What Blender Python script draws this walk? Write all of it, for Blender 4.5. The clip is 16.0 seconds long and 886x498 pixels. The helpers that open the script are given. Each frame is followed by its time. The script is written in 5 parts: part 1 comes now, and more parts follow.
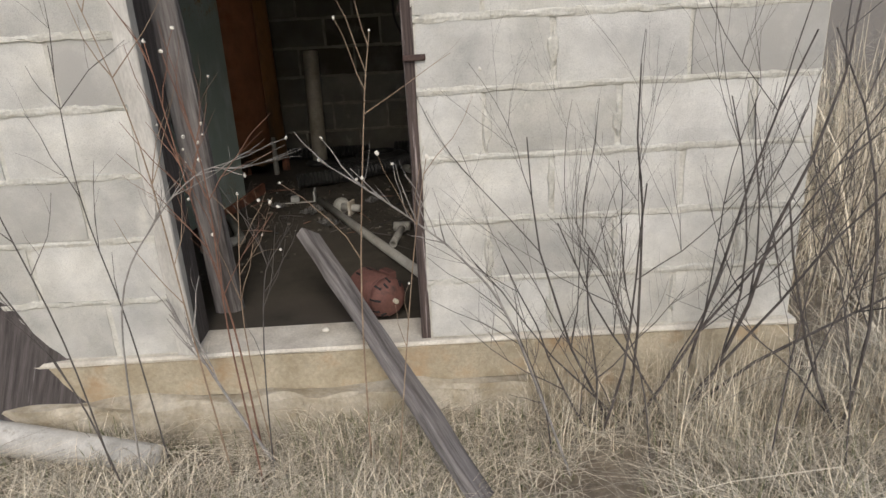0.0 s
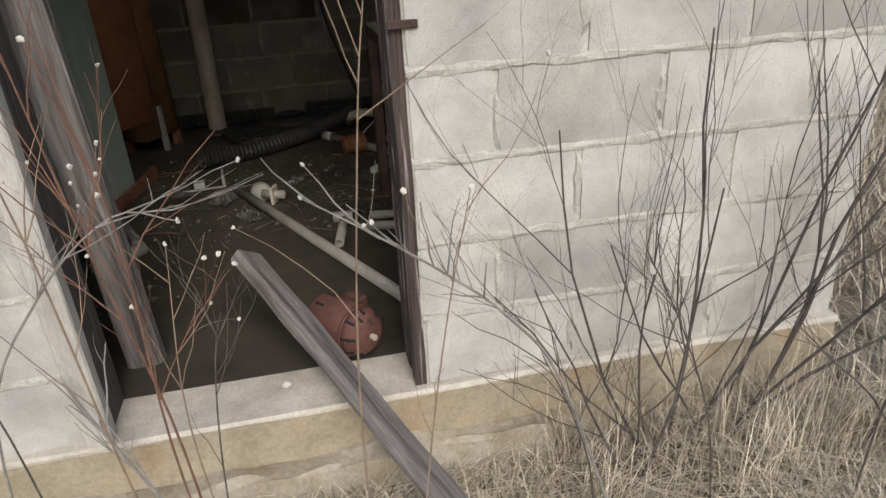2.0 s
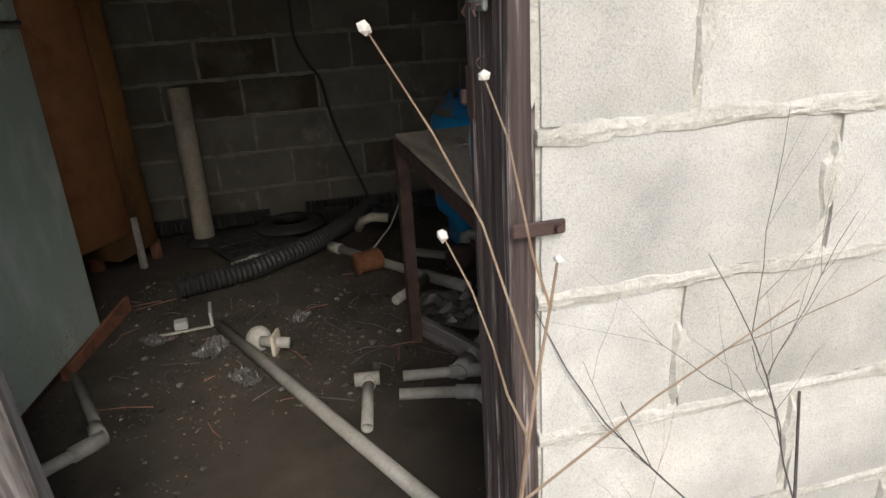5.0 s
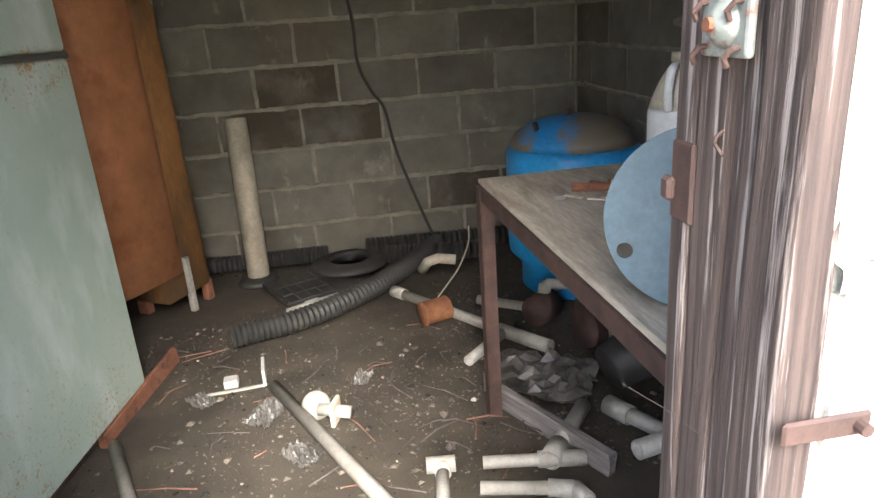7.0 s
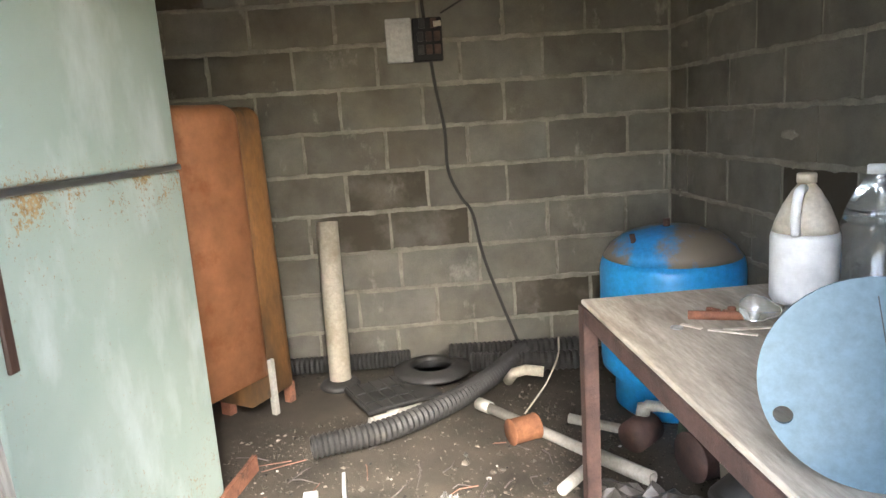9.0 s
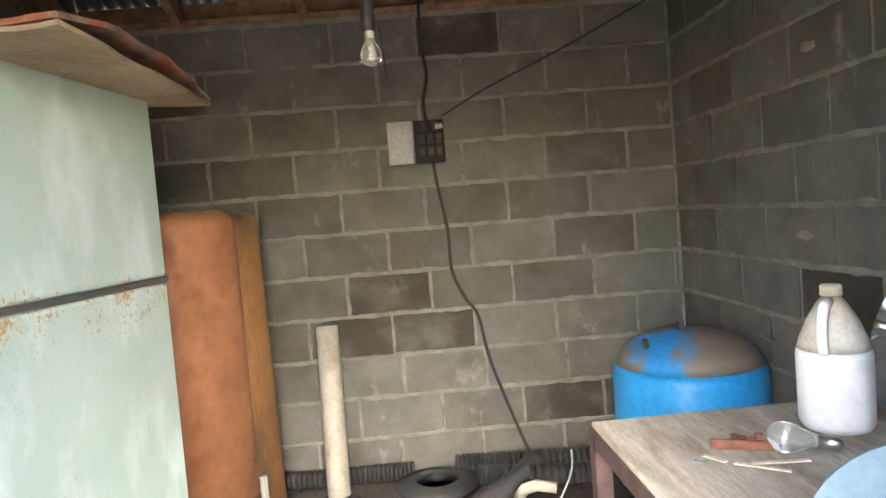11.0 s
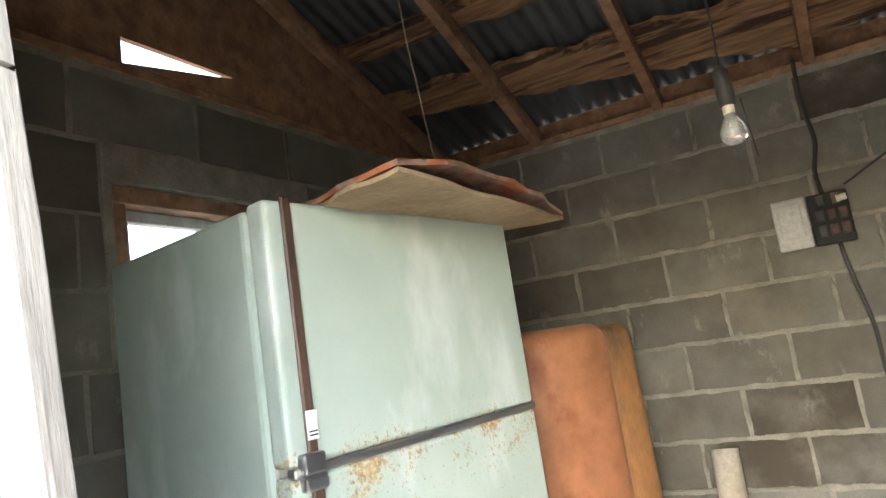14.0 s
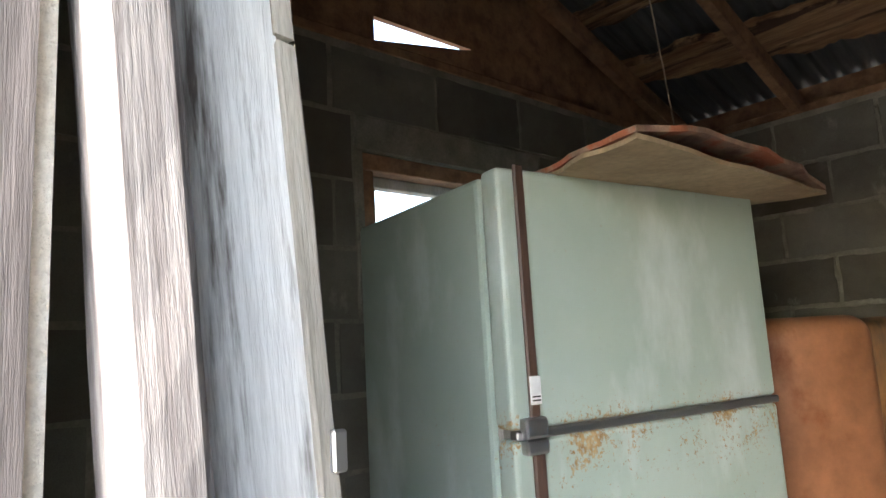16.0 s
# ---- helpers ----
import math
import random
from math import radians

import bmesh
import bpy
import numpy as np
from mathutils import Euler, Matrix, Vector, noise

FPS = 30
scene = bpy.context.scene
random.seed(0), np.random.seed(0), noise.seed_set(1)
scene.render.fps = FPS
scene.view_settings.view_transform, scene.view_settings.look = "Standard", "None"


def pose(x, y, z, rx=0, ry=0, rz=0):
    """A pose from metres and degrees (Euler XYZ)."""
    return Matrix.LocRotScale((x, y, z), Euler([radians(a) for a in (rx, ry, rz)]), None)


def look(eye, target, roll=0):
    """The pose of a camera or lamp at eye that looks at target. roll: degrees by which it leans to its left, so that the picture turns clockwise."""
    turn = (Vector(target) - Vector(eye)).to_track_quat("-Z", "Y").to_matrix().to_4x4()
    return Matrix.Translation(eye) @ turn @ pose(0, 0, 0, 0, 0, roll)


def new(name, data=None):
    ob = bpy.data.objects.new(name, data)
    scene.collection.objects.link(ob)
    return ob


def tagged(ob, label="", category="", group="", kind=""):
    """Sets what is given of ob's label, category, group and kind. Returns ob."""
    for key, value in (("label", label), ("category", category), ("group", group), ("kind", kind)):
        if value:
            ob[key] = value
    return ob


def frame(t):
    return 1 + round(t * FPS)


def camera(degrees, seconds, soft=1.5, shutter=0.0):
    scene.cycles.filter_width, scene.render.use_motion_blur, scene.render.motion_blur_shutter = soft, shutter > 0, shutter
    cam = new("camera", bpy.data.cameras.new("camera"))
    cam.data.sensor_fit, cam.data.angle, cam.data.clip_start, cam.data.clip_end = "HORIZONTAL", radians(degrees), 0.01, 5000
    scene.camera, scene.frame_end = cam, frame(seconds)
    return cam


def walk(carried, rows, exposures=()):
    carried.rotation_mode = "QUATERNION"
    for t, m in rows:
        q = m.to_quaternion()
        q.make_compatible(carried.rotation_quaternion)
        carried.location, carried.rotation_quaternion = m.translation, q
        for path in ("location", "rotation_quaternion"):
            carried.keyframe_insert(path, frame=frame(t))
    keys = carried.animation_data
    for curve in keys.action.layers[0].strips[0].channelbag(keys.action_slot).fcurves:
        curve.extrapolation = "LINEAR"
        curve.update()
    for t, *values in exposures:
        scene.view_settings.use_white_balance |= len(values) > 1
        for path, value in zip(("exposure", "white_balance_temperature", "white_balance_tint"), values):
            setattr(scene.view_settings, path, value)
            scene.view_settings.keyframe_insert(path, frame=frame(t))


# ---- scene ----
cam = camera(67.4, 16.0)
EXPOSURES = [(0, 0.35), (1.5, 0.4), (3.5, 0.6), (5.0, 0.95), (5.2, 1.05), (7.3, 3.75), (8.2, 4.35), (10.5, 4.9), (13, 5.3), (14, 5.3), (14.5, 5.2), (15, 4.85), (16, 4.45)]
PATH = [
    (0, (0.014, -1.995, 1.042), (0.056, -0.115, 0.36), -2.9),
    (0.5, (-0.046, -1.791, 1.061), (0.125, 0.075, 0.36), -2.6),
    (1, (-0.105, -1.641, 1.07), (0.182, 0.175, 0.28), -2.3),
    (1.5, (-0.15, -1.535, 1.071), (0.137, 0.235, 0.186), -3.4),
    (2, (-0.217, -1.41, 1.081), (0.136, 0.358, 0.215), -3.1),
    (2.5, (-0.301, -1.241, 1.139), (0.029, 0.527, 0.264), -4.4),
    (3, (-0.38, -1.168, 1.15), (-0.07, 0.634, 0.34), -3.4),
    (3.5, (-0.383, -1.093, 1.158), (-0.044, 0.721, 0.388), -4.1),
    (4, (-0.375, -0.995, 1.152), (0.002, 0.825, 0.414), -3.3),
    (4.5, (-0.306, -0.853, 1.146), (0.096, 0.96, 0.403), -3.4),
    (5, (-0.268, -0.687, 1.171), (0.15, 1.133, 0.454), -3.5),
    (7.5, (-0.328, -0.314, 1.199), (-0.104, 1.577, 0.589), -3.8),
    (8, (-0.36, -0.293, 1.222), (-0.19, 1.631, 0.703), -3.5),
    (10.5, (-0.321, -0.157, 1.271), (-0.265, 1.832, 1.069), -4.7),
    (11, (-0.305, -0.128, 1.293), (-0.225, 1.867, 1.18), -4.6),
    (11.5, (-0.3, -0.067, 1.306), (-0.345, 1.932, 1.284), -5.8),
    (12, (-0.265, -0.003, 1.331), (-0.536, 1.976, 1.432), -6.8),
    (12.5, (-0.241, 0.036, 1.329), (-0.584, 2.001, 1.477), -7.6),
    (13, (-0.232, 0.061, 1.315), (-0.634, 2.009, 1.528), -9.0),
    (13.5, (-0.255, 0.079, 1.319), (-0.892, 1.957, 1.579), -9.6),
    (14, (-0.282, 0.09, 1.336), (-1.236, 1.82, 1.646), -8.7),
    (14.5, (-0.294, 0.095, 1.34), (-1.488, 1.669, 1.654), -7.4),
    (15, (-0.297, 0.073, 1.34), (-1.712, 1.448, 1.665), -4.4),
    (15.5, (-0.288, 0.088, 1.335), (-1.743, 1.427, 1.638), -4.1),
    (16, (-0.296, 0.089, 1.332), (-1.775, 1.402, 1.628), -3.2),
]
walk(cam, [(t, look(eye, target, roll)) for t, eye, target, roll in PATH], EXPOSURES)

# ---- world and sun: a pale overcast sky ----
world = bpy.data.worlds.new("overcast")
scene.world = world
world.use_nodes = True
sky = world.node_tree.nodes.new("ShaderNodeTexSky")
sky.sky_type, sky.sun_disc = "NISHITA", False
sky.sun_elevation, sky.sun_rotation = radians(41), radians(178)
sky.dust_density, sky.air_density, sky.ozone_density = 2.8, 1.0, 1.0
world.node_tree.links.new(sky.outputs[0], world.node_tree.nodes["Background"].inputs[0])
world.node_tree.nodes["Background"].inputs[1].default_value = 0.13
sun_data = bpy.data.lights.new("sun", "SUN")
sun_data.energy, sun_data.angle, sun_data.color = 1.1, radians(25), (1.0, 0.97, 0.94)
sun = new("sun", sun_data)
sun.matrix_world = look((0.6, -6.0, 5.4), (0, 0, 0))

# ---- materials ----
def nd(nt, kind, **sets):
    n = nt.nodes.new(kind)
    for k, v in sets.items():
        n.inputs[k].default_value = v
    return n


def coords(nt, where, stretch):
    """World or own coordinates, stretched along the grain."""
    if where == "world":
        src = nt.nodes.new("ShaderNodeNewGeometry").outputs["Position"]
    else:
        src = nt.nodes.new("ShaderNodeTexCoord").outputs["Object"]
    m = nt.nodes.new("ShaderNodeMapping")
    m.inputs["Scale"].default_value = stretch
    nt.links.new(src, m.inputs[0])
    return m.outputs[0]


def tex(nt, co, scale, detail=5, rough=0.6):
    n = nd(nt, "ShaderNodeTexNoise", Scale=scale, Detail=detail, Roughness=rough)
    nt.links.new(co, n.inputs["Vector"])
    return n.outputs[0]


def ramp(nt, fac, stops):
    r = nt.nodes.new("ShaderNodeValToRGB")
    els = r.color_ramp.elements
    while len(els) < len(stops):
        els.new(0.5)
    for e, (p, c) in zip(els, stops):
        e.position = p
        e.color = (*c, 1) if len(c) == 3 else c
    nt.links.new(fac, r.inputs[0])
    return r.outputs[0]


def mix(nt, fac, a, b, how="MIX"):
    m = nt.nodes.new("ShaderNodeMix")
    m.data_type, m.blend_type = "RGBA", how
    for sock, v in ((m.inputs[0], fac), (m.inputs[6], a), (m.inputs[7], b)):
        if hasattr(v, "is_linked"):
            nt.links.new(v, sock)
        else:
            sock.default_value = v if isinstance(v, float) else (*v, 1)
    return m.outputs[2]


def material(name, dark, light, scale=8.0, rough=0.8, bump=0.3, fine=90.0, stretch=(1, 1, 1), where="world",
             vary=0.0, stain=None, stain_scale=3.0, stain_from=0.55, stain_to=0.7, metal=0.0, bump_far=0.004, islands=False):
    """A surface with two scales of variation, optional stains, and its own shade for each piece."""
    mt = bpy.data.materials.new(name)
    mt.use_nodes = True
    nt = mt.node_tree
    p = nt.nodes["Principled BSDF"]
    co = coords(nt, where, stretch)
    col = ramp(nt, tex(nt, co, scale), [(0.3, dark), (0.7, light)])
    grain = tex(nt, co, fine, 6, 0.7)
    col = mix(nt, 0.5, col, ramp(nt, grain, [(0.3, (0.55, 0.55, 0.55)), (0.65, (1.15, 1.15, 1.15))]), "MULTIPLY")
    if stain:
        sf = ramp(nt, tex(nt, co, stain_scale, 8, 0.65), [(stain_from, (0, 0, 0)), (stain_to, (1, 1, 1))])
        col = mix(nt, sf, col, stain)
    if vary:
        if islands:
            rnd = nt.nodes.new("ShaderNodeNewGeometry").outputs["Random Per Island"]
        else:
            rnd = nt.nodes.new("ShaderNodeObjectInfo").outputs["Random"]
        col = mix(nt, 1.0, col, ramp(nt, rnd, [(0.0, (1 - vary,) * 3), (1.0, (1 + vary,) * 3)]), "MULTIPLY")
    nt.links.new(col, p.inputs["Base Color"])
    p.inputs["Roughness"].default_value, p.inputs["Metallic"].default_value = rough, metal
    if bump:
        b = nd(nt, "ShaderNodeBump", Strength=bump, Distance=bump_far)
        nt.links.new(grain, b.inputs["Height"])
        nt.links.new(b.outputs[0], p.inputs["Normal"])
    return mt


def block_material(name, low, high, soot, soot_from, lime, tint):
    """Concrete block: gritty, a shade of its own for each block, sooty or limy patches."""
    mt = bpy.data.materials.new(name)
    mt.use_nodes = True
    nt = mt.node_tree
    p = nt.nodes["Principled BSDF"]
    co = coords(nt, "world", (1, 1, 1))
    rnd = nt.nodes.new("ShaderNodeObjectInfo").outputs["Random"]
    col = ramp(nt, rnd, [(0.0, low), (0.45, high), (0.8, high), (1.0, low)])
    col = mix(nt, 0.75, col, ramp(nt, tex(nt, co, 5.0, 6), [(0.3, (0.62, 0.62, 0.6)), (0.7, (1.25, 1.24, 1.2))]), "MULTIPLY")
    grit = tex(nt, co, 330.0, 4, 0.75)
    col = mix(nt, 0.7, col, ramp(nt, grit, [(0.3, (0.6, 0.6, 0.6)), (0.5, (1, 1, 1)), (0.75, (1.18, 1.18, 1.18))]), "MULTIPLY")
    brown = ramp(nt, tex(nt, co, 1.7, 7, 0.65), [(0.42, (0, 0, 0)), (0.68, (0.6, 0.6, 0.6))])
    col = mix(nt, brown, col, mix(nt, 1.0, col, tint, "MULTIPLY"))
    limes = ramp(nt, tex(nt, coords(nt, "world", (1, 1, 0.55)), 6.5, 9, 0.7), [(0.6, (0, 0, 0)), (0.74, (0.75, 0.75, 0.75))])
    col = mix(nt, limes, col, lime)
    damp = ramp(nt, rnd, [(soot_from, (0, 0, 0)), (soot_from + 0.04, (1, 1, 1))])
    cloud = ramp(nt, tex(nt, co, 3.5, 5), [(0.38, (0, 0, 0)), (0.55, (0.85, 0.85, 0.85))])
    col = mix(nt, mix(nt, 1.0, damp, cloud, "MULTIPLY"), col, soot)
    nt.links.new(col, p.inputs["Base Color"])
    p.inputs["Roughness"].default_value = 0.93
    b = nd(nt, "ShaderNodeBump", Strength=0.7, Distance=0.004)
    nt.links.new(grit, b.inputs["Height"])
    nt.links.new(b.outputs[0], p.inputs["Normal"])
    return mt


def plain(name, colour, rough=0.5, metal=0.0):
    mt = bpy.data.materials.new(name)
    mt.use_nodes = True
    p = mt.node_tree.nodes["Principled BSDF"]
    p.inputs["Base Color"].default_value = (*colour, 1)
    p.inputs["Roughness"].default_value, p.inputs["Metallic"].default_value = rough, metal
    return mt


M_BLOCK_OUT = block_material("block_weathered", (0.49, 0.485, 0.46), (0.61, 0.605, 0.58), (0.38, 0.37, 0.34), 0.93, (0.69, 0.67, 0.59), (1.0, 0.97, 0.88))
# indoor copy of the block: room shade put into the base colour, some blocks sooty
M_BLOCK_IN = block_material("block_sooty_shaded", (0.12, 0.114, 0.096), (0.172, 0.168, 0.147), (0.05, 0.04, 0.026), 0.88, (0.36, 0.345, 0.3), (0.86, 0.77, 0.6))
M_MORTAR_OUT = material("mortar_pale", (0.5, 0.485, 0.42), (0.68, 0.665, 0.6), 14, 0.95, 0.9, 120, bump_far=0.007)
# indoor mortar, its colour lowered to carry the room's shade
M_MORTAR_IN = material("mortar_room_shaded", (0.17, 0.162, 0.13), (0.3, 0.287, 0.235), 12, 0.95, 0.5, 140)
# stained brown concrete, colour lowered further to stand for the shade indoors
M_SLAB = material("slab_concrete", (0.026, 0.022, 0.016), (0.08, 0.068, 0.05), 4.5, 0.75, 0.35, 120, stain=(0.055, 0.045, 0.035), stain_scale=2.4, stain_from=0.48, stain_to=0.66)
M_SLAB_EDGE = material("slab_edge_ochre", (0.36, 0.3, 0.2), (0.54, 0.48, 0.36), 7, 0.92, 0.8, 90, stain=(0.4, 0.25, 0.12), stain_scale=3.4, stain_from=0.52, stain_to=0.72, bump_far=0.01)
M_SILL = material("sill_concrete", (0.42, 0.38, 0.31), (0.7, 0.66, 0.57), 7, 0.9, 0.4, 120)
M_FOOTING = material("footing_rough", (0.36, 0.3, 0.2), (0.6, 0.55, 0.45), 10, 0.95, 0.9, 60, bump_far=0.012)
M_GREYWOOD = material("weathered_wood", (0.1, 0.085, 0.08), (0.3, 0.28, 0.265), 9, 0.85, 0.8, 26, stretch=(8, 8, 0.5), where="object", stain=(0.06, 0.052, 0.048), stain_scale=2.5, stain_from=0.5, stain_to=0.62)
M_DARKWOOD = material("blackened_wood", (0.028, 0.022, 0.02), (0.11, 0.095, 0.09), 10, 0.8, 0.9, 28, stretch=(8, 8, 0.4), where="object", stain=(0.2, 0.19, 0.18), stain_scale=5, stain_from=0.62, stain_to=0.7)
M_JAMB = material("streaked_old_post", (0.03, 0.021, 0.019), (0.12, 0.088, 0.077), 14, 0.9, 1.0, 34, stretch=(9, 9, 0.3), where="object", stain=(0.36, 0.31, 0.29), stain_scale=9, stain_from=0.55, stain_to=0.63)
M_FLAKED = material("flaked_hook", (0.16, 0.175, 0.16), (0.3, 0.33, 0.31), 20, 0.6, 0.3, 90, stain=(0.16, 0.06, 0.035), stain_scale=30, stain_from=0.52, stain_to=0.6)
M_MOTOR = material("dull_red_iron", (0.1, 0.042, 0.032), (0.19, 0.085, 0.066), 12, 0.8, 0.5, 100, stain=(0.05, 0.03, 0.025), stain_scale=9, stain_from=0.55, stain_to=0.65)
M_PAINTWOOD = material("flaking_white_paint", (0.5, 0.51, 0.5), (0.64, 0.65, 0.63), 4, 0.7, 0.5, 22, stretch=(7, 7, 0.6), where="object", stain=(0.1, 0.085, 0.075), stain_scale=2.6, stain_from=0.5, stain_to=0.58)
M_CASING = material("limewashed_casing", (0.4, 0.38, 0.34), (0.6, 0.58, 0.53), 5, 0.85, 0.5, 60, stretch=(3, 3, 0.7), where="object", stain=(0.22, 0.19, 0.15), stain_scale=4, stain_from=0.62, stain_to=0.72)
M_WORNEDGE = material("worn_cream_edge", (0.2, 0.185, 0.16), (0.38, 0.36, 0.31), 9, 0.85, 0.6, 40, stretch=(6, 6, 0.6), where="object", stain=(0.12, 0.09, 0.065), stain_scale=5, stain_from=0.55, stain_to=0.62)
M_GRIT = material("floor_grit", (0.035, 0.029, 0.022), (0.13, 0.113, 0.09), 9, 0.95, 0, 60, vary=0.8, islands=True)
M_RAFTER = material("old_rafter", (0.15, 0.08, 0.045), (0.36, 0.21, 0.12), 7, 0.85, 0.6, 30, stretch=(2, 2, 2), where="object")
M_BEAM = material("split_beam", (0.13, 0.06, 0.03), (0.38, 0.24, 0.13), 5, 0.9, 0.9, 24, stretch=(0.6, 7, 7), where="object", stain=(0.05, 0.025, 0.015), stain_scale=2.4, stain_from=0.52, stain_to=0.6)
M_ROOF = material("old_tin", (0.045, 0.05, 0.055), (0.11, 0.118, 0.125), 3, 0.6, 0.15, 60, stretch=(6, 0.5, 1), metal=0.25, stain=(0.07, 0.05, 0.04), stain_scale=1.5, stain_from=0.6, stain_to=0.7)
M_TABLETOP = material("raw_tabletop", (0.3, 0.26, 0.2), (0.52, 0.47, 0.39), 5, 0.8, 0.5, 40, stretch=(4, 0.6, 4), stain=(0.18, 0.14, 0.1), stain_scale=3, stain_from=0.52, stain_to=0.7)
M_RUSTSTEEL = material("rusty_steel", (0.035, 0.021, 0.018), (0.1, 0.056, 0.045), 14, 0.75, 0.4, 120)
M_RUST = material("red_rust", (0.16, 0.06, 0.035), (0.32, 0.14, 0.08), 12, 0.85, 0.5, 100, stain=(0.07, 0.035, 0.025), stain_scale=9, stain_from=0.55, stain_to=0.65)
M_CANRUST = material("can_rust", (0.15, 0.055, 0.025), (0.32, 0.14, 0.065), 12, 0.8, 0.4, 100)
M_ORANGE = material("orange_enamel", (0.31, 0.13, 0.058), (0.47, 0.21, 0.1), 3.5, 0.5, 0.1, 11, stain=(0.24, 0.07, 0.02), stain_scale=3.6, stain_from=0.55, stain_to=0.7)
M_SOOTORANGE = material("scorched_enamel", (0.2, 0.1, 0.035), (0.42, 0.2, 0.07), 4, 0.6, 0.2, 60, stretch=(1, 1, 0.4), stain=(0.09, 0.06, 0.035), stain_scale=3.2, stain_from=0.42, stain_to=0.6)
M_BLUETANK = material("blue_tank_paint", (0.015, 0.25, 0.6), (0.03, 0.36, 0.78), 4, 0.4, 0.05, 50)
M_TANKTOP = material("dusty_blue_paint", (0.02, 0.22, 0.54), (0.03, 0.3, 0.66), 4, 0.5, 0.1, 50, stain=(0.2, 0.17, 0.13), stain_scale=2.6, stain_from=0.42, stain_to=0.5)
M_DUST = material("tank_dust", (0.2, 0.17, 0.13), (0.3, 0.26, 0.2), 7, 0.95, 0.3, 90)
M_PVC = material("dirty_pvc", (0.28, 0.265, 0.225), (0.46, 0.445, 0.4), 9, 0.5, 0.1, 70, stain=(0.3, 0.26, 0.2), stain_scale=7, stain_from=0.6, stain_to=0.75)
M_PVCOLD = material("yellowed_pvc", (0.4, 0.36, 0.27), (0.54, 0.5, 0.41), 6, 0.55, 0.1, 60, stain=(0.3, 0.25, 0.17), stain_scale=5, stain_from=0.55, stain_to=0.75)
M_BLACKPLASTIC = material("dusty_black_plastic", (0.014, 0.014, 0.014), (0.045, 0.043, 0.04), 7, 0.6, 0.2, 60, stain=(0.1, 0.088, 0.07), stain_scale=6, stain_from=0.62, stain_to=0.8)
M_CABLE = plain("cable_black", (0.03, 0.028, 0.025), 0.6)
M_WHITEPLASTIC = material("white_plastic", (0.82, 0.82, 0.81), (0.9, 0.9, 0.9), 3, 0.4, 0.0, 12)
M_GRIME = material("grimy_plastic", (0.45, 0.37, 0.26), (0.72, 0.68, 0.6), 10, 0.6, 0.1, 60)
M_BLUEPLASTIC = material("scuffed_blue_plastic", (0.085, 0.145, 0.185), (0.125, 0.19, 0.235), 5, 0.45, 0.1, 70, stain=(0.2, 0.25, 0.28), stain_scale=7, stain_from=0.62, stain_to=0.8)
M_BOXGREY = material("grey_fusebox", (0.36, 0.36, 0.34), (0.5, 0.5, 0.47), 8, 0.6, 0.1, 60)
M_CHROME = plain("tarnished_chrome", (0.5, 0.5, 0.5), 0.42, 1.0)
M_BROWNTRIM = material("woodgrain_trim", (0.05, 0.028, 0.02), (0.12, 0.07, 0.05), 9, 0.5, 0.1, 60, stretch=(4, 4, 0.4), where="object")
M_DRYGRASS = material("dry_grass", (0.4, 0.34, 0.25), (0.7, 0.63, 0.49), 5, 0.85, 0, 30, vary=0.65, islands=True)
M_GREENGRASS = material("green_grass", (0.1, 0.12, 0.045), (0.2, 0.21, 0.09), 5, 0.8, 0, 30, vary=0.35, islands=True)
M_SOIL = material("thatch_soil", (0.15, 0.12, 0.085), (0.34, 0.285, 0.21), 6, 0.95, 0.9, 40, bump_far=0.02)
M_TWIG = material("grey_bark", (0.05, 0.042, 0.038), (0.13, 0.115, 0.105), 20, 0.85, 0.4, 90)
M_PALETWIG = material("pale_dead_twig", (0.16, 0.145, 0.13), (0.34, 0.32, 0.295), 20, 0.85, 0.4, 90)
M_STALK = material("straw_stalk", (0.2, 0.13, 0.085), (0.34, 0.26, 0.18), 20, 0.8, 0.2, 90)
M_REDSTALK = material("reddish_stalk", (0.13, 0.065, 0.045), (0.25, 0.135, 0.09), 20, 0.8, 0.2, 90)
M_SEED = plain("seed_fluff", (0.6, 0.57, 0.5), 0.9)
M_GLASS = plain("clear_glass", (0.9, 0.92, 0.9), 0.05)
M_GLASS.node_tree.nodes["Principled BSDF"].inputs["Transmission Weight"].default_value = 0.9
M_CRUMPLE = material("dirty_film", (0.05, 0.046, 0.04), (0.15, 0.142, 0.13), 14, 0.35, 0.3, 60)
M_DARK = plain("deep_black", (0.01, 0.01, 0.01), 0.8)


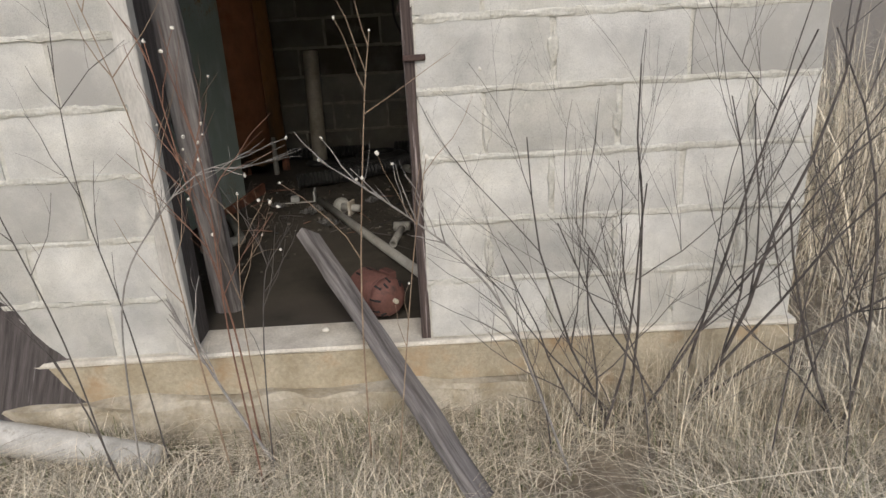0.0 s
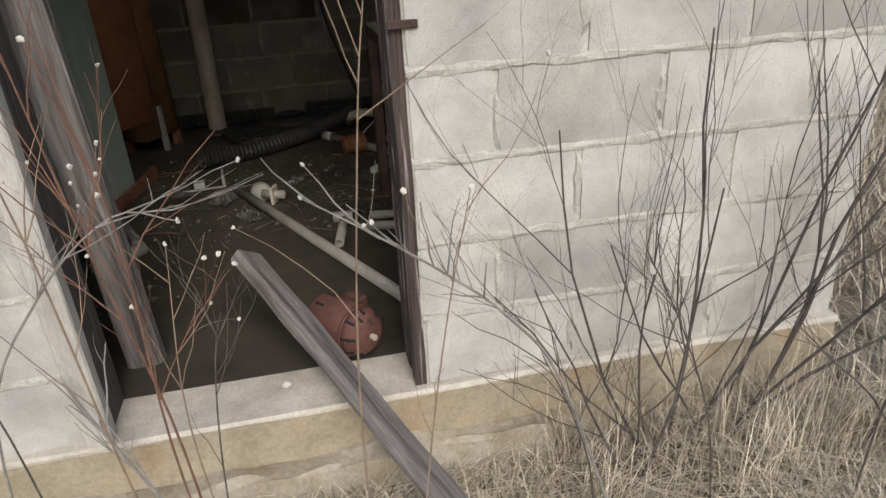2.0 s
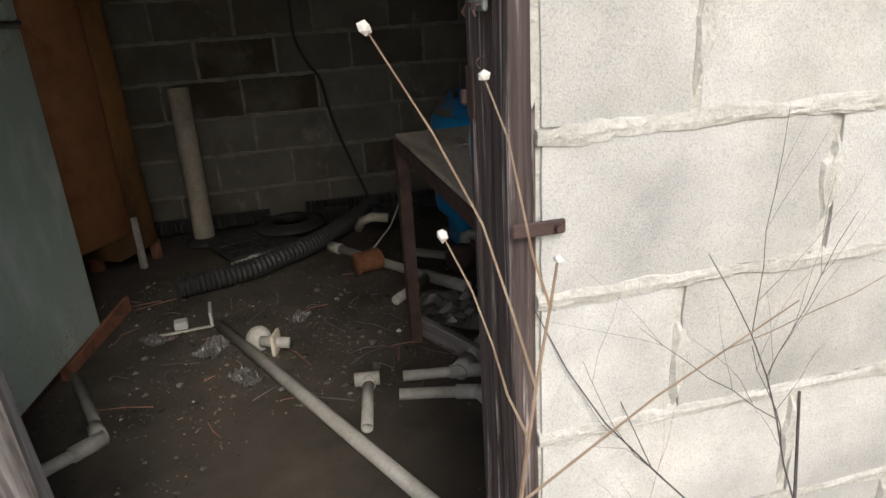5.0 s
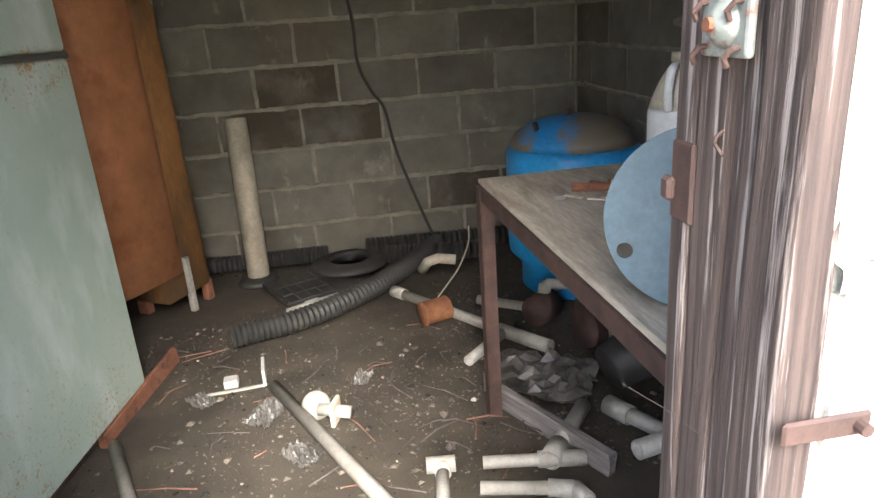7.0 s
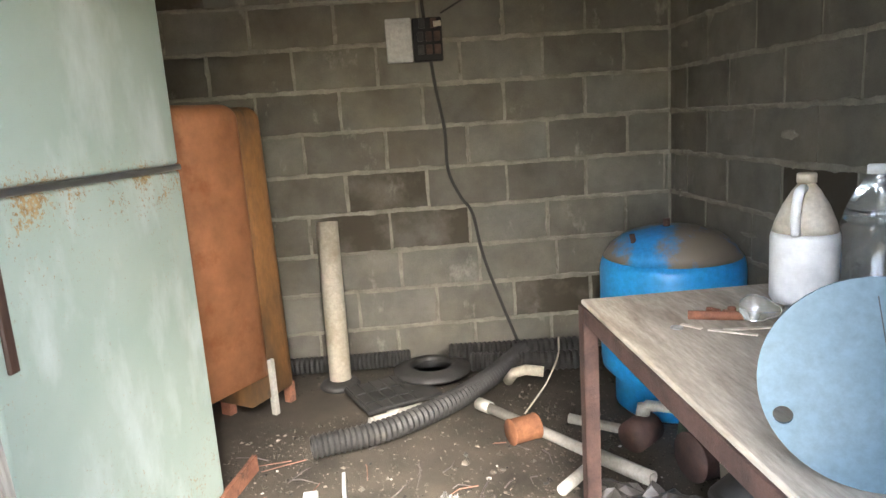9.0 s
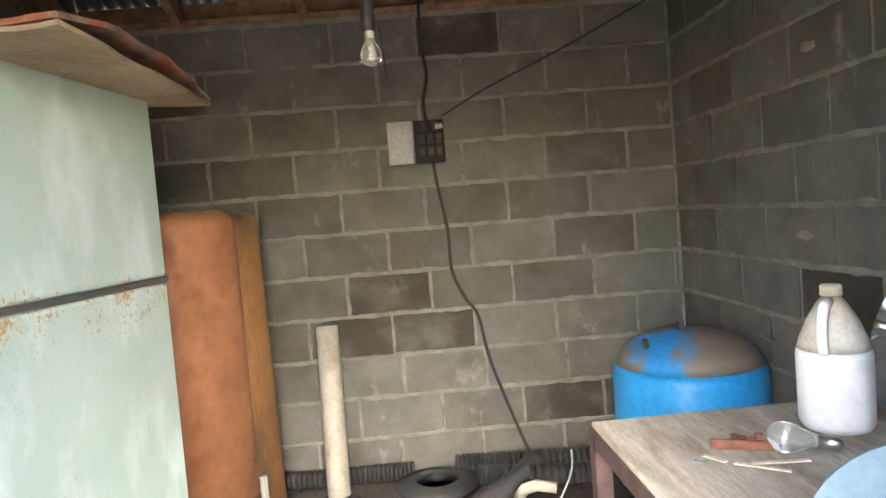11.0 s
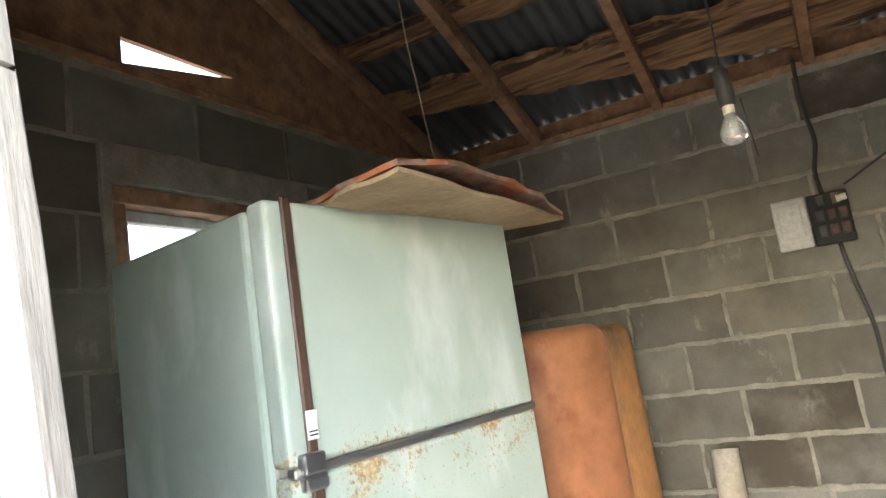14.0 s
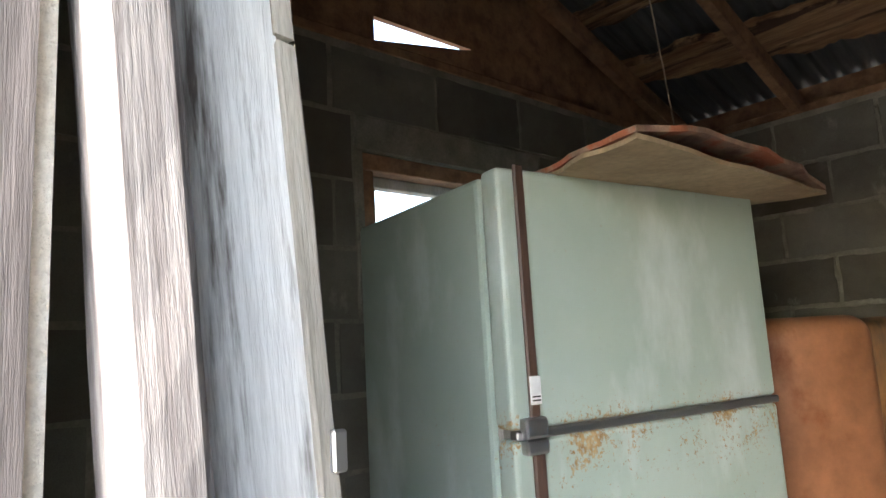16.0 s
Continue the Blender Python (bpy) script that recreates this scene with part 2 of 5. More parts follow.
def fridge_material(name, rusting):
    """Pale green enamel, rusting along the seam between the doors and at the foot."""
    mt = bpy.data.materials.new(name)
    mt.use_nodes = True
    nt = mt.node_tree
    p = nt.nodes["Principled BSDF"]
    co = coords(nt, "world", (1, 1, 1))
    col = ramp(nt, tex(nt, co, 2.2, 4), [(0.3, (0.375, 0.465, 0.4)), (0.7, (0.46, 0.545, 0.485))])
    haze = ramp(nt, tex(nt, coords(nt, "world", (1, 1, 0.45)), 4.0, 7, 0.6), [(0.52, (0, 0, 0)), (0.72, (0.6, 0.6, 0.6))])
    col = mix(nt, haze, col, (0.76, 0.82, 0.81))
    sep = nt.nodes.new("ShaderNodeSeparateXYZ")
    nt.links.new(co, sep.inputs[0])
    below = nt.nodes.new("ShaderNodeMapRange")
    for k, v in (("From Min", 0.7), ("From Max", 1.24), ("To Min", 0.0), ("To Max", 1.0)):
        below.inputs[k].default_value = v
    nt.links.new(sep.outputs[2], below.inputs[0])
    band = ramp(nt, below.outputs[0], [(0.0, (0.1, 0.1, 0.1)), (0.6, (0.2, 0.2, 0.2)), (0.8, (0.95, 0.95, 0.95)), (0.86, (0.85, 0.85, 0.85)), (0.93, (0.25, 0.25, 0.25)), (1.0, (0.0, 0.0, 0.0))])
    foot = nt.nodes.new("ShaderNodeMapRange")
    for k, v in (("From Min", 0.0), ("From Max", 0.5), ("To Min", 0.5), ("To Max", 0.0)):
        foot.inputs[k].default_value = v
    nt.links.new(sep.outputs[2], foot.inputs[0])
    band = mix(nt, 1.0, band, foot.outputs[0], "ADD")
    patch = ramp(nt, tex(nt, co, 7.0, 4), [(0.33, (0.0, 0.0, 0.0)), (0.56, (1, 1, 1))])
    band = mix(nt, 1.0, band, patch, "MULTIPLY")
    spots = tex(nt, co, 95.0, 8, 0.75)
    m = nt.nodes.new("ShaderNodeMath")
    m.operation = "MULTIPLY_ADD"
    nt.links.new(band, m.inputs[0])
    m.inputs[1].default_value = rusting
    nt.links.new(spots, m.inputs[2])
    rust = ramp(nt, m.outputs[0], [(0.63, (0, 0, 0)), (0.72, (1, 1, 1))])
    col = mix(nt, rust, col, ramp(nt, tex(nt, co, 60, 4), [(0.35, (0.26, 0.14, 0.045)), (0.65, (0.5, 0.36, 0.17))]))
    nt.links.new(col, p.inputs["Base Color"])
    p.inputs["Roughness"].default_value = 0.42
    b = nd(nt, "ShaderNodeBump", Strength=0.12, Distance=0.002)
    nt.links.new(spots, b.inputs["Height"])
    nt.links.new(b.outputs[0], p.inputs["Normal"])
    return mt


M_FRIDGE = fridge_material("pale_green_enamel", 0.24)
M_FRIDGE_SIDE = fridge_material("pale_green_side", 0.03)


# ---- mesh helpers ----
def mesh_of(name, bm, mat, smooth=False):
    me = bpy.data.meshes.new(name)
    bmesh.ops.recalc_face_normals(bm, faces=bm.faces[:])
    bm.to_mesh(me)
    bm.free()
    me.materials.append(mat)
    if smooth:
        for f in me.polygons:
            f.use_smooth = True
    return me


def part(name, bm, mat, parent=None, label="", m=None, smooth=False):
    ob = new(name, mesh_of(name, bm, mat, smooth))
    if parent:
        ob.parent = parent
    if m is not None:
        ob.matrix_basis = m
    if label:
        tagged(ob, label)
    return ob


def thing(name, label, category, m=None, group=""):
    ob = new(name)
    ob.empty_display_size = 0.1
    if m is not None:
        ob.matrix_basis = m
    return tagged(ob, label, category, group)


def solid(name, bm, mat, label, category, m=None, group="", smooth=False):
    return tagged(part(name, bm, mat, None, "", m, smooth), label, category, group)


def box(lo, hi, bevel=0.0, seg=1, bm=None):
    bm2 = bmesh.new()
    bmesh.ops.create_cube(bm2, size=1)
    for v in bm2.verts:
        v.co = Vector([lo[i] + (v.co[i] + 0.5) * (hi[i] - lo[i]) for i in range(3)])
    if bevel:
        bmesh.ops.bevel(bm2, geom=bm2.edges[:], offset=bevel, segments=seg, affect="EDGES", profile=0.5)
    if bm is None:
        return bm2
    me = bpy.data.meshes.new("t")
    bm2.to_mesh(me)
    bm2.free()
    bm.from_mesh(me)
    bpy.data.meshes.remove(me)
    return bm


def rough_plank(length, width, thick, cuts=14, wear=0.004, seed=0, warp=0.0):
    """A plank along z with uneven, worn edges and a slight warp."""
    bm = bmesh.new()
    rings = []
    prof = [(-1, -0.8), (-0.9, -1), (-0.3, -1), (0.3, -1), (0.9, -1), (1, -0.8), (1, 0.8), (0.9, 1), (0.3, 1), (-0.3, 1), (-0.9, 1), (-1, 0.8)]
    for i in range(cuts + 1):
        z = length * i / cuts
        ring = []
        for j, (a, b) in enumerate(prof):
            n = noise.noise_vector((a * 1.7 + seed * 7.1, b * 1.3 + j * 0.31, z * 5.0))
            bend = warp * math.sin(math.pi * i / cuts)
            ring.append(bm.verts.new((a * width / 2 + n.x * wear, b * thick / 2 + n.y * wear * 0.7 + bend, z + (n.z * wear * 3 if i in (0, cuts) else 0))))
        rings.append(ring)
    k = len(prof)
    for r0, r1 in zip(rings, rings[1:]):
        for j in range(k):
            bm.faces.new((r0[j], r0[(j + 1) % k], r1[(j + 1) % k], r1[j]))
    bm.faces.new(rings[0][::-1])
    bm.faces.new(rings[-1])
    return bm


def between(a, b, roll=0):
    """A pose whose z runs from a to b."""
    d = Vector(b) - Vector(a)
    return Matrix.Translation(a) @ d.to_track_quat("Z", "Y").to_matrix().to_4x4() @ pose(0, 0, 0, 0, 0, roll)


def tube(points, radii, sides=6, bm=None, cap=True, wall=0.0):
    """A round pipe along points; with wall, an open hollow pipe."""
    bm = bm or bmesh.new()
    pts = [Vector(p) for p in points]
    if not isinstance(radii, (list, tuple)):
        radii = [radii] * len(pts)
    rings = []
    up = Vector((0.13, 0.27, 0.95))
    for i, p in enumerate(pts):
        d = (pts[min(i + 1, len(pts) - 1)] - pts[max(i - 1, 0)]).normalized()
        s = d.cross(up)
        if s.length < 0.1:
            s = d.cross(Vector((1, 0, 0)))
        s.normalize()
        u = s.cross(d)
        rings.append([bm.verts.new(p + (s * math.cos(2 * math.pi * k / sides) + u * math.sin(2 * math.pi * k / sides)) * radii[i]) for k in range(sides)])
    for r0, r1 in zip(rings, rings[1:]):
        for k in range(sides):
            bm.faces.new((r0[k], r0[(k + 1) % sides], r1[(k + 1) % sides], r1[k]))
    if wall:
        for end, ring, nxt in ((0, rings[0], pts[1]), (-1, rings[-1], pts[-2])):
            c = pts[end]
            inn = (nxt - c).normalized() * min(0.06, (nxt - c).length * 0.5)
            r2 = [bm.verts.new(c + (v.co - c) * (1 - wall / radii[end])) for v in ring]
            r3 = [bm.verts.new(v.co + inn) for v in r2]
            for k in range(sides):
                kk = (k + 1) % sides
                bm.faces.new((ring[k], ring[kk], r2[kk], r2[k]))
                bm.faces.new((r2[k], r2[kk], r3[kk], r3[k]))
            bm.faces.new(r3)
    elif cap:
        bm.faces.new(rings[0])
        bm.faces.new(rings[-1])
    return bm


def smooth_path(points, steps=6):
    """Catmull-Rom through the points."""
    p = [Vector(q) for q in points]
    p = [p[0] * 2 - p[1]] + p + [p[-1] * 2 - p[-2]]
    out = []
    for i in range(1, len(p) - 2):
        for s in range(steps):
            t = s / steps
            a, b, c, d = p[i - 1], p[i], p[i + 1], p[i + 2]
            out.append(0.5 * (2 * b + (c - a) * t + (2 * a - 5 * b + 4 * c - d) * t * t + (3 * b - a - 3 * c + d) * t ** 3))
    out.append(p[-2])
    return out


def lathe(profile, sides=32, bm=None):
    """Turns (radius, z) pairs round the z axis."""
    bm = bm or bmesh.new()
    rings = []
    for r, z in profile:
        rings.append([bm.verts.new((r * math.cos(2 * math.pi * k / sides), r * math.sin(2 * math.pi * k / sides), z)) for k in range(sides)])
    for r0, r1 in zip(rings, rings[1:]):
        for k in range(sides):
            bm.faces.new((r0[k], r0[(k + 1) % sides], r1[(k + 1) % sides], r1[k]))
    for ring in (rings[0], rings[-1]):
        if (ring[0].co - ring[sides // 2].co).length > 1e-4:
            bm.faces.new(ring)
    bmesh.ops.remove_doubles(bm, verts=bm.verts[:], dist=1e-5)
    return bm


def raw(name, verts, faces, mat):
    me = bpy.data.meshes.new(name)
    me.from_pydata(verts, [], faces)
    me.materials.append(mat)
    return new(name, me)


def structure(ob, label):
    return tagged(ob, label, "", "", "structure")


# ---- the shell: block walls on a slab ----
BM = 0.2032
LEFT, RIGHT, BACK = -1.86, 1.0, 3.11
DOOR_L, DOOR_R = -0.8, 0.0
TOP = 11 * BM + 0.02
T = 0.19

def core(name, boxes, mat, label):
    bm = bmesh.new()
    for lo, hi in boxes:
        box(lo, hi, 0, 1, bm)
    return structure(part(name, bm, mat), label)


G = 0.006
wall_front = core("wall_front", [((-2.09, G, -0.002), (DOOR_L, T - G, TOP)), ((DOOR_R, G, -0.002), (RIGHT + T + 0.026, T - G, TOP)),
                                 ((DOOR_L, G, 2.04), (DOOR_R, T - G, TOP))], M_MORTAR_OUT, "pale weathered concrete block front wall with door opening")
# indoor walls wear the block and mortar copies with shade in their colour
wall_back = core("wall_back", [((LEFT - T, BACK + G, -0.002), (RIGHT + T, BACK + T - G, TOP))], M_MORTAR_IN, "grey concrete block back wall, sooty patches, colour darkened for room shade")
wall_right = core("wall_right", [((RIGHT + G, T, -0.002), (RIGHT + T, BACK, TOP))], M_MORTAR_IN, "grey concrete block side wall, sooty patches, colour darkened for room shade")
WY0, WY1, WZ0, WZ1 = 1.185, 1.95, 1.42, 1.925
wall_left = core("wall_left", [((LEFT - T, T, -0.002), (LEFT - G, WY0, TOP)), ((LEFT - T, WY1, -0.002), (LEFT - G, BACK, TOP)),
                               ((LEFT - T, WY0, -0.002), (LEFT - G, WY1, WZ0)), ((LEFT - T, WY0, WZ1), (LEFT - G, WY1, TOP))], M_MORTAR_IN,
                 "grey concrete block side wall with a small window, colour darkened for room shade")

floor = structure(part("floor", box((-2.1, 0.16, -0.25), (RIGHT + T + 0.03, BACK + T, 0.0)), M_SLAB), "dirty brown concrete floor slab, colour darkened for indoor shade")


def rough_strip(x0, x1, y0, y1, z0, z1, n, wear, seed):
    """A long bar along x with uneven faces."""
    bm = bmesh.new()
    prof = [(y1, z0), (y0, z0), (y0, (z0 + z1) / 2), (y0, z1 - 0.008), (y0 + 0.008, z1), ((y0 + y1) / 2, z1), (y1, z1)]
    rings = []
    for i in range(n + 1):
        x = x0 + (x1 - x0) * i / n
        ring = []
        for j, (y, z) in enumerate(prof):
            d = noise.noise_vector((x * 6 + seed * 3.3, y * 9 + j, z * 9)) * wear
            free = 0 if j in (0, 6) else 1
            ring.append(bm.verts.new((x + d.x * 0.3, y + d.y * free, z + d.z * free * 0.8)))
        rings.append(ring)
    k = len(prof)
    for a, b in zip(rings, rings[1:]):
        for j in range(k):
            bm.faces.new((a[j], b[j], b[(j + 1) % k], a[(j + 1) % k]))
    bm.faces.new(rings[0])
    bm.faces.new(rings[-1])
    return bm


structure(part("sill", rough_strip(-2.12, 1.235, -0.022, 0.165, -0.012, 0.002, 90, 0.004, 1), M_SILL), "worn pale concrete sill under the door")
structure(part("slab_edge", rough_strip(-2.12, 1.235, -0.016, 0.1, -0.15, -0.012, 90, 0.007, 2), M_SLAB_EDGE), "ochre stained concrete slab edge")
structure(part("footing", rough_strip(-1.5, 0.33, -0.075, 0.05, -0.42, -0.145, 150, 0.04, 5), M_FOOTING), "rough crumbling concrete footing below the slab")
structure(part("footing", rough_strip(0.33, 1.235, -0.006, 0.05, -0.42, -0.15, 40, 0.012, 6), M_SLAB_EDGE), "stained concrete base at the house corner")


# ---- blocks, each one lying in its bed ----
def block_mesh(name, w, mat, seed):
    """A block seen along -y: gritty uneven face, chipped edges, 0.19 deep."""
    nx, nz = max(3, int(w / 0.05)), 4
    h = BM - 0.015
    bm = bmesh.new()
    grid = []
    for i in range(nx + 1):
        col = []
        for k in range(nz + 1):
            x, z = -w / 2 + w * i / nx, h * k / nz
            edge = i in (0, nx) or k in (0, nz)
            n = noise.noise_vector((x * 17 + seed * 5.7, z * 17, seed * 1.9))
            col.append(bm.verts.new((x + (n.x * 0.005 if edge else 0), 0.003 + abs(n.y) * 0.002 if edge else n.y * 0.0012, z + (n.z * 0.004 if edge else 0))))
        grid.append(col)
    for i in range(nx):
        for k in range(nz):
            bm.faces.new((grid[i][k], grid[i + 1][k], grid[i + 1][k + 1], grid[i][k + 1]))
    rim = [grid[i][0] for i in range(nx + 1)] + [grid[nx][k] for k in range(1, nz + 1)] + [grid[i][nz] for i in range(nx - 1, -1, -1)] + [grid[0][k] for k in range(nz - 1, 0, -1)]
    back = [bm.verts.new((v.co.x, 0.03, v.co.z)) for v in rim]
    for a in range(len(rim)):
        b = (a + 1) % len(rim)
        bm.faces.new((rim[b], rim[a], back[a], back[b]))
    return mesh_of(name, bm, mat)


BLOCKS = {}


def lay(parent, mat, turn, at, u0, u1, offset, course, holes=(), seed=0):
    """Lays one course from u0 to u1; joints fall at offset + n * two modules."""
    step = 2 * BM
    edges = [u0]
    n = math.ceil((u0 + 0.03 - offset) / step)
    while offset + n * step < u1 - 0.03:
        edges.append(offset + n * step)
        n += 1
    edges.append(u1)
    z = course * BM + 0.008
    spans = []
    for a, b in zip(edges, edges[1:]):
        pieces = [(a, b)]
        for h0, h1, c0, c1 in holes:
            if c0 <= course < c1:
                pieces = [q for p0, p1 in pieces for q in ((p0, min(p1, h0)), (max(p0, h1), p1)) if q[1] - q[0] > 0.03]
        spans += pieces
    for a, b in spans:
        w = round(b - a - 0.016, 3)
        key = (mat.name, w, random.randrange(4) if w > 0.38 else 0)
        if key not in BLOCKS:
            BLOCKS[key] = block_mesh("block", w, mat, len(BLOCKS))
        ob = new("block", BLOCKS[key])
        ob.parent = parent
        jig = (random.uniform(-0.002, 0.002), random.uniform(-0.0035, 0.0015), random.uniform(-0.002, 0.002))
        ob.matrix_basis = turn @ pose((a + b) / 2 + jig[0], at + jig[1], z + jig[2], random.uniform(-0.3, 0.3), random.uniform(-0.25, 0.25), random.uniform(-0.4, 0.4))


def lay_walls():
    front, back = pose(0, 0, 0), pose(0, 0, 0)
    half = [0.0, BM]
    for k in range(11):
        lay(wall_front, M_BLOCK_OUT, front, 0.0, DOOR_R + 0.002, RIGHT + T + 0.03, half[k % 2], k)
        lay(wall_front, M_BLOCK_OUT, front, 0.0, -2.09, DOOR_L - 0.03, -0.83 + half[(k + 1) % 2], k)
    lay(wall_front, M_BLOCK_OUT, front, 0.0, DOOR_L - 0.03, DOOR_R, 0.1, 10)
    offs = [-0.05, 0.167, -0.008, -0.047, 0.157, -0.033, 0.161, -0.046, 0.17, -0.02, 0.18]
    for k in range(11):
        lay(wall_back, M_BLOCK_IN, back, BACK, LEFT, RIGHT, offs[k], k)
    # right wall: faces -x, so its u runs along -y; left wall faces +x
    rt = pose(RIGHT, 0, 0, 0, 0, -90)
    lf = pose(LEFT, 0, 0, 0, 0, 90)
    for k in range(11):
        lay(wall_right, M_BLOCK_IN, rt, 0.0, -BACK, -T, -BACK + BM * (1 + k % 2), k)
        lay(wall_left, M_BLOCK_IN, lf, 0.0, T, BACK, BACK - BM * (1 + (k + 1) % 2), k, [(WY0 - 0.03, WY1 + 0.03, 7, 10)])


def smear(parent, m, w, h, mat, seed):
    """A trowelled patch of mortar squeezed out over a joint."""
    rng = random.Random(seed)
    bm = bmesh.new()
    n = 14
    mid = bm.verts.new((0, -0.004, 0))
    ring, rim = [], []
    for i in range(n):
        a = 2 * math.pi * i / n
        f = rng.uniform(0.55, 1.1)
        ring.append(bm.verts.new((math.cos(a) * w * f * 0.6, -0.003 - rng.uniform(0, 0.002), math.sin(a) * h * f * 0.65)))
        rim.append(bm.verts.new((math.cos(a) * w * f, 0.006, math.sin(a) * h * f)))
    for i in range(n):
        j = (i + 1) % n
        bm.faces.new((mid, ring[i], ring[j]))
        bm.faces.new((ring[i], rim[i], rim[j], ring[j]))
    part("mortar_smear", bm, mat, parent, "", m)


def smears():
    rng = random.Random(77)
    for k in range(11):
        for n in range(7):
            x = BM * (k % 2) + 2 * BM * n * 0.5 * 2
            if 0.1 < x < 1.15 and rng.random() < 0.9:
                smear(wall_front, pose(x + rng.uniform(-0.008, 0.008), 0.0, (k + 0.5) * BM + rng.uniform(-0.02, 0.02)), rng.uniform(0.014, 0.026), rng.uniform(0.06, 0.105), M_MORTAR_OUT, k * 31 + n)
        for n in range(3):
            x = rng.uniform(0.05, 1.15)
            smear(wall_front, pose(x, 0.0, (k + 1) * BM), rng.uniform(0.05, 0.14), rng.uniform(0.008, 0.016), M_MORTAR_OUT, k * 17 + n + 400)
            smear(wall_front, pose(rng.uniform(-1.7, -0.9), 0.0, (k + 1) * BM), rng.uniform(0.05, 0.14), rng.uniform(0.008, 0.018), M_MORTAR_OUT, k * 13 + n + 900)
    offs = [-0.05, 0.167, -0.008, -0.047, 0.157, -0.033, 0.161, -0.046, 0.17, -0.02, 0.18]
    for k in range(11):
        for n in range(-4, 3):
            x = offs[k] + 2 * BM * n
            if LEFT + 0.1 < x < RIGHT - 0.1 and rng.random() < 0.75:
                smear(wall_back, pose(x, BACK, (k + 0.5) * BM + rng.uniform(-0.03, 0.03)), rng.uniform(0.01, 0.017), rng.uniform(0.05, 0.1), M_MORTAR_IN, k * 37 + n + 2000)
        for n in range(3):
            smear(wall_back, pose(rng.uniform(-1.2, 0.9), BACK, (k + 1) * BM), rng.uniform(0.05, 0.13), rng.uniform(0.008, 0.014), M_MORTAR_IN, k * 19 + n + 3000)
            smear(wall_right, pose(RIGHT, 0, 0, 0, 0, -90) @ pose(-rng.uniform(0.7, 3.0), 0, (k + rng.choice((0.5, 1))) * BM), rng.uniform(0.02, 0.09), rng.uniform(0.01, 0.03), M_MORTAR_IN, k * 23 + n + 4000)


def bead(parent, m, length, half, proud, mat, seed):
    """Uneven mortar squeezed out along a joint, running along x."""
    n = int(length / 0.014)
    verts, faces = [], []
    for i in range(n + 1):
        x = length * i / n
        for j, (z, y) in enumerate(((-1, 0.006), (-0.75, -0.5), (0, -1), (0.7, -0.6), (1, 0.006))):
            d = noise.noise_vector((x * 14 + seed * 3.7, j * 0.6, seed * 1.3))
            e = noise.noise((x * 55 + seed, j * 2.1, seed))
            w = half * (1 + 0.85 * d.x + 0.5 * e)
            verts.append((x, y if j in (0, 4) else y * proud * (1 + 0.8 * d.y + 0.7 * e), z * w + d.z * 0.005))
        if i:
            a = 5 * (i - 1)
            faces += [(a + j, a + j + 1, a + j + 6, a + j + 5) for j in range(4)]
    ob = raw("mortar_bead", verts, faces, mat)
    ob.parent = parent
    ob.matrix_basis = m


def beads():
    for k in range(1, 11):
        bead(wall_front, pose(DOOR_R + 0.004, 0, k * BM), RIGHT + T + 0.02, 0.0115, 0.0035, M_MORTAR_OUT, k)
        bead(wall_front, pose(-2.09, 0, k * BM), 2.09 + DOOR_L - 0.034, 0.0115, 0.0035, M_MORTAR_OUT, k + 20)
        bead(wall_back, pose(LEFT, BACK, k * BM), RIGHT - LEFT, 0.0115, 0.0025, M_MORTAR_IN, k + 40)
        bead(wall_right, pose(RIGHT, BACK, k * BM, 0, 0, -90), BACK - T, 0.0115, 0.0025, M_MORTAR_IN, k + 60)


# ---- roof: plates, rafters, purlins, tin ----
SLOPE, RIDGE_Y, PLATE = 0.37, 1.65, TOP + 0.035


def roof_z(y):
    return PLATE + SLOPE * (RIDGE_Y + 0.0 - abs(y - RIDGE_Y)) - 0.095


for nm, lo, hi in (("top_plate", (LEFT - T, BACK + 0.003, TOP), (RIGHT + T, BACK + T, PLATE)), ("top_plate", (LEFT - T, 0, TOP), (RIGHT + T + 0.03, T, PLATE))):
    structure(part(nm, box(lo, hi, 0.004), M_RAFTER), "brown wooden top plate on the block wall")

for x in (-1.86, -1.34, -0.75, -0.143, 0.5, 1.06):
    for sgn in (1, -1):
        y0 = BACK + 0.12 if sgn > 0 else 0.07
        a, b = (x, y0, roof_z(y0) + 0.045), (x, RIDGE_Y, roof_z(RIDGE_Y) + 0.045)
        ln = (Vector(b) - Vector(a)).length
        solid("rafter", rough_plank(ln, 0.045, 0.085, 8, 0.003, x), M_RAFTER, "brown sawn timber rafter under the tin roof", "rafter", between(a, b, 0), "roof rafters")
for y, th in ((0.75, 0.1), (1.75, 0.12), (1.55, 0.12)):
    a, b = (LEFT - 0.05, y, roof_z(y) + 0.125), (RIGHT + 0.1, y, roof_z(y) + 0.125)
    solid("purlin", rough_plank(3.05, 0.06, th, 26, 0.014, y), M_RAFTER, "split rotten timber purlin across the rafters", "purlin", between(a, b, 0), "roof purlins")


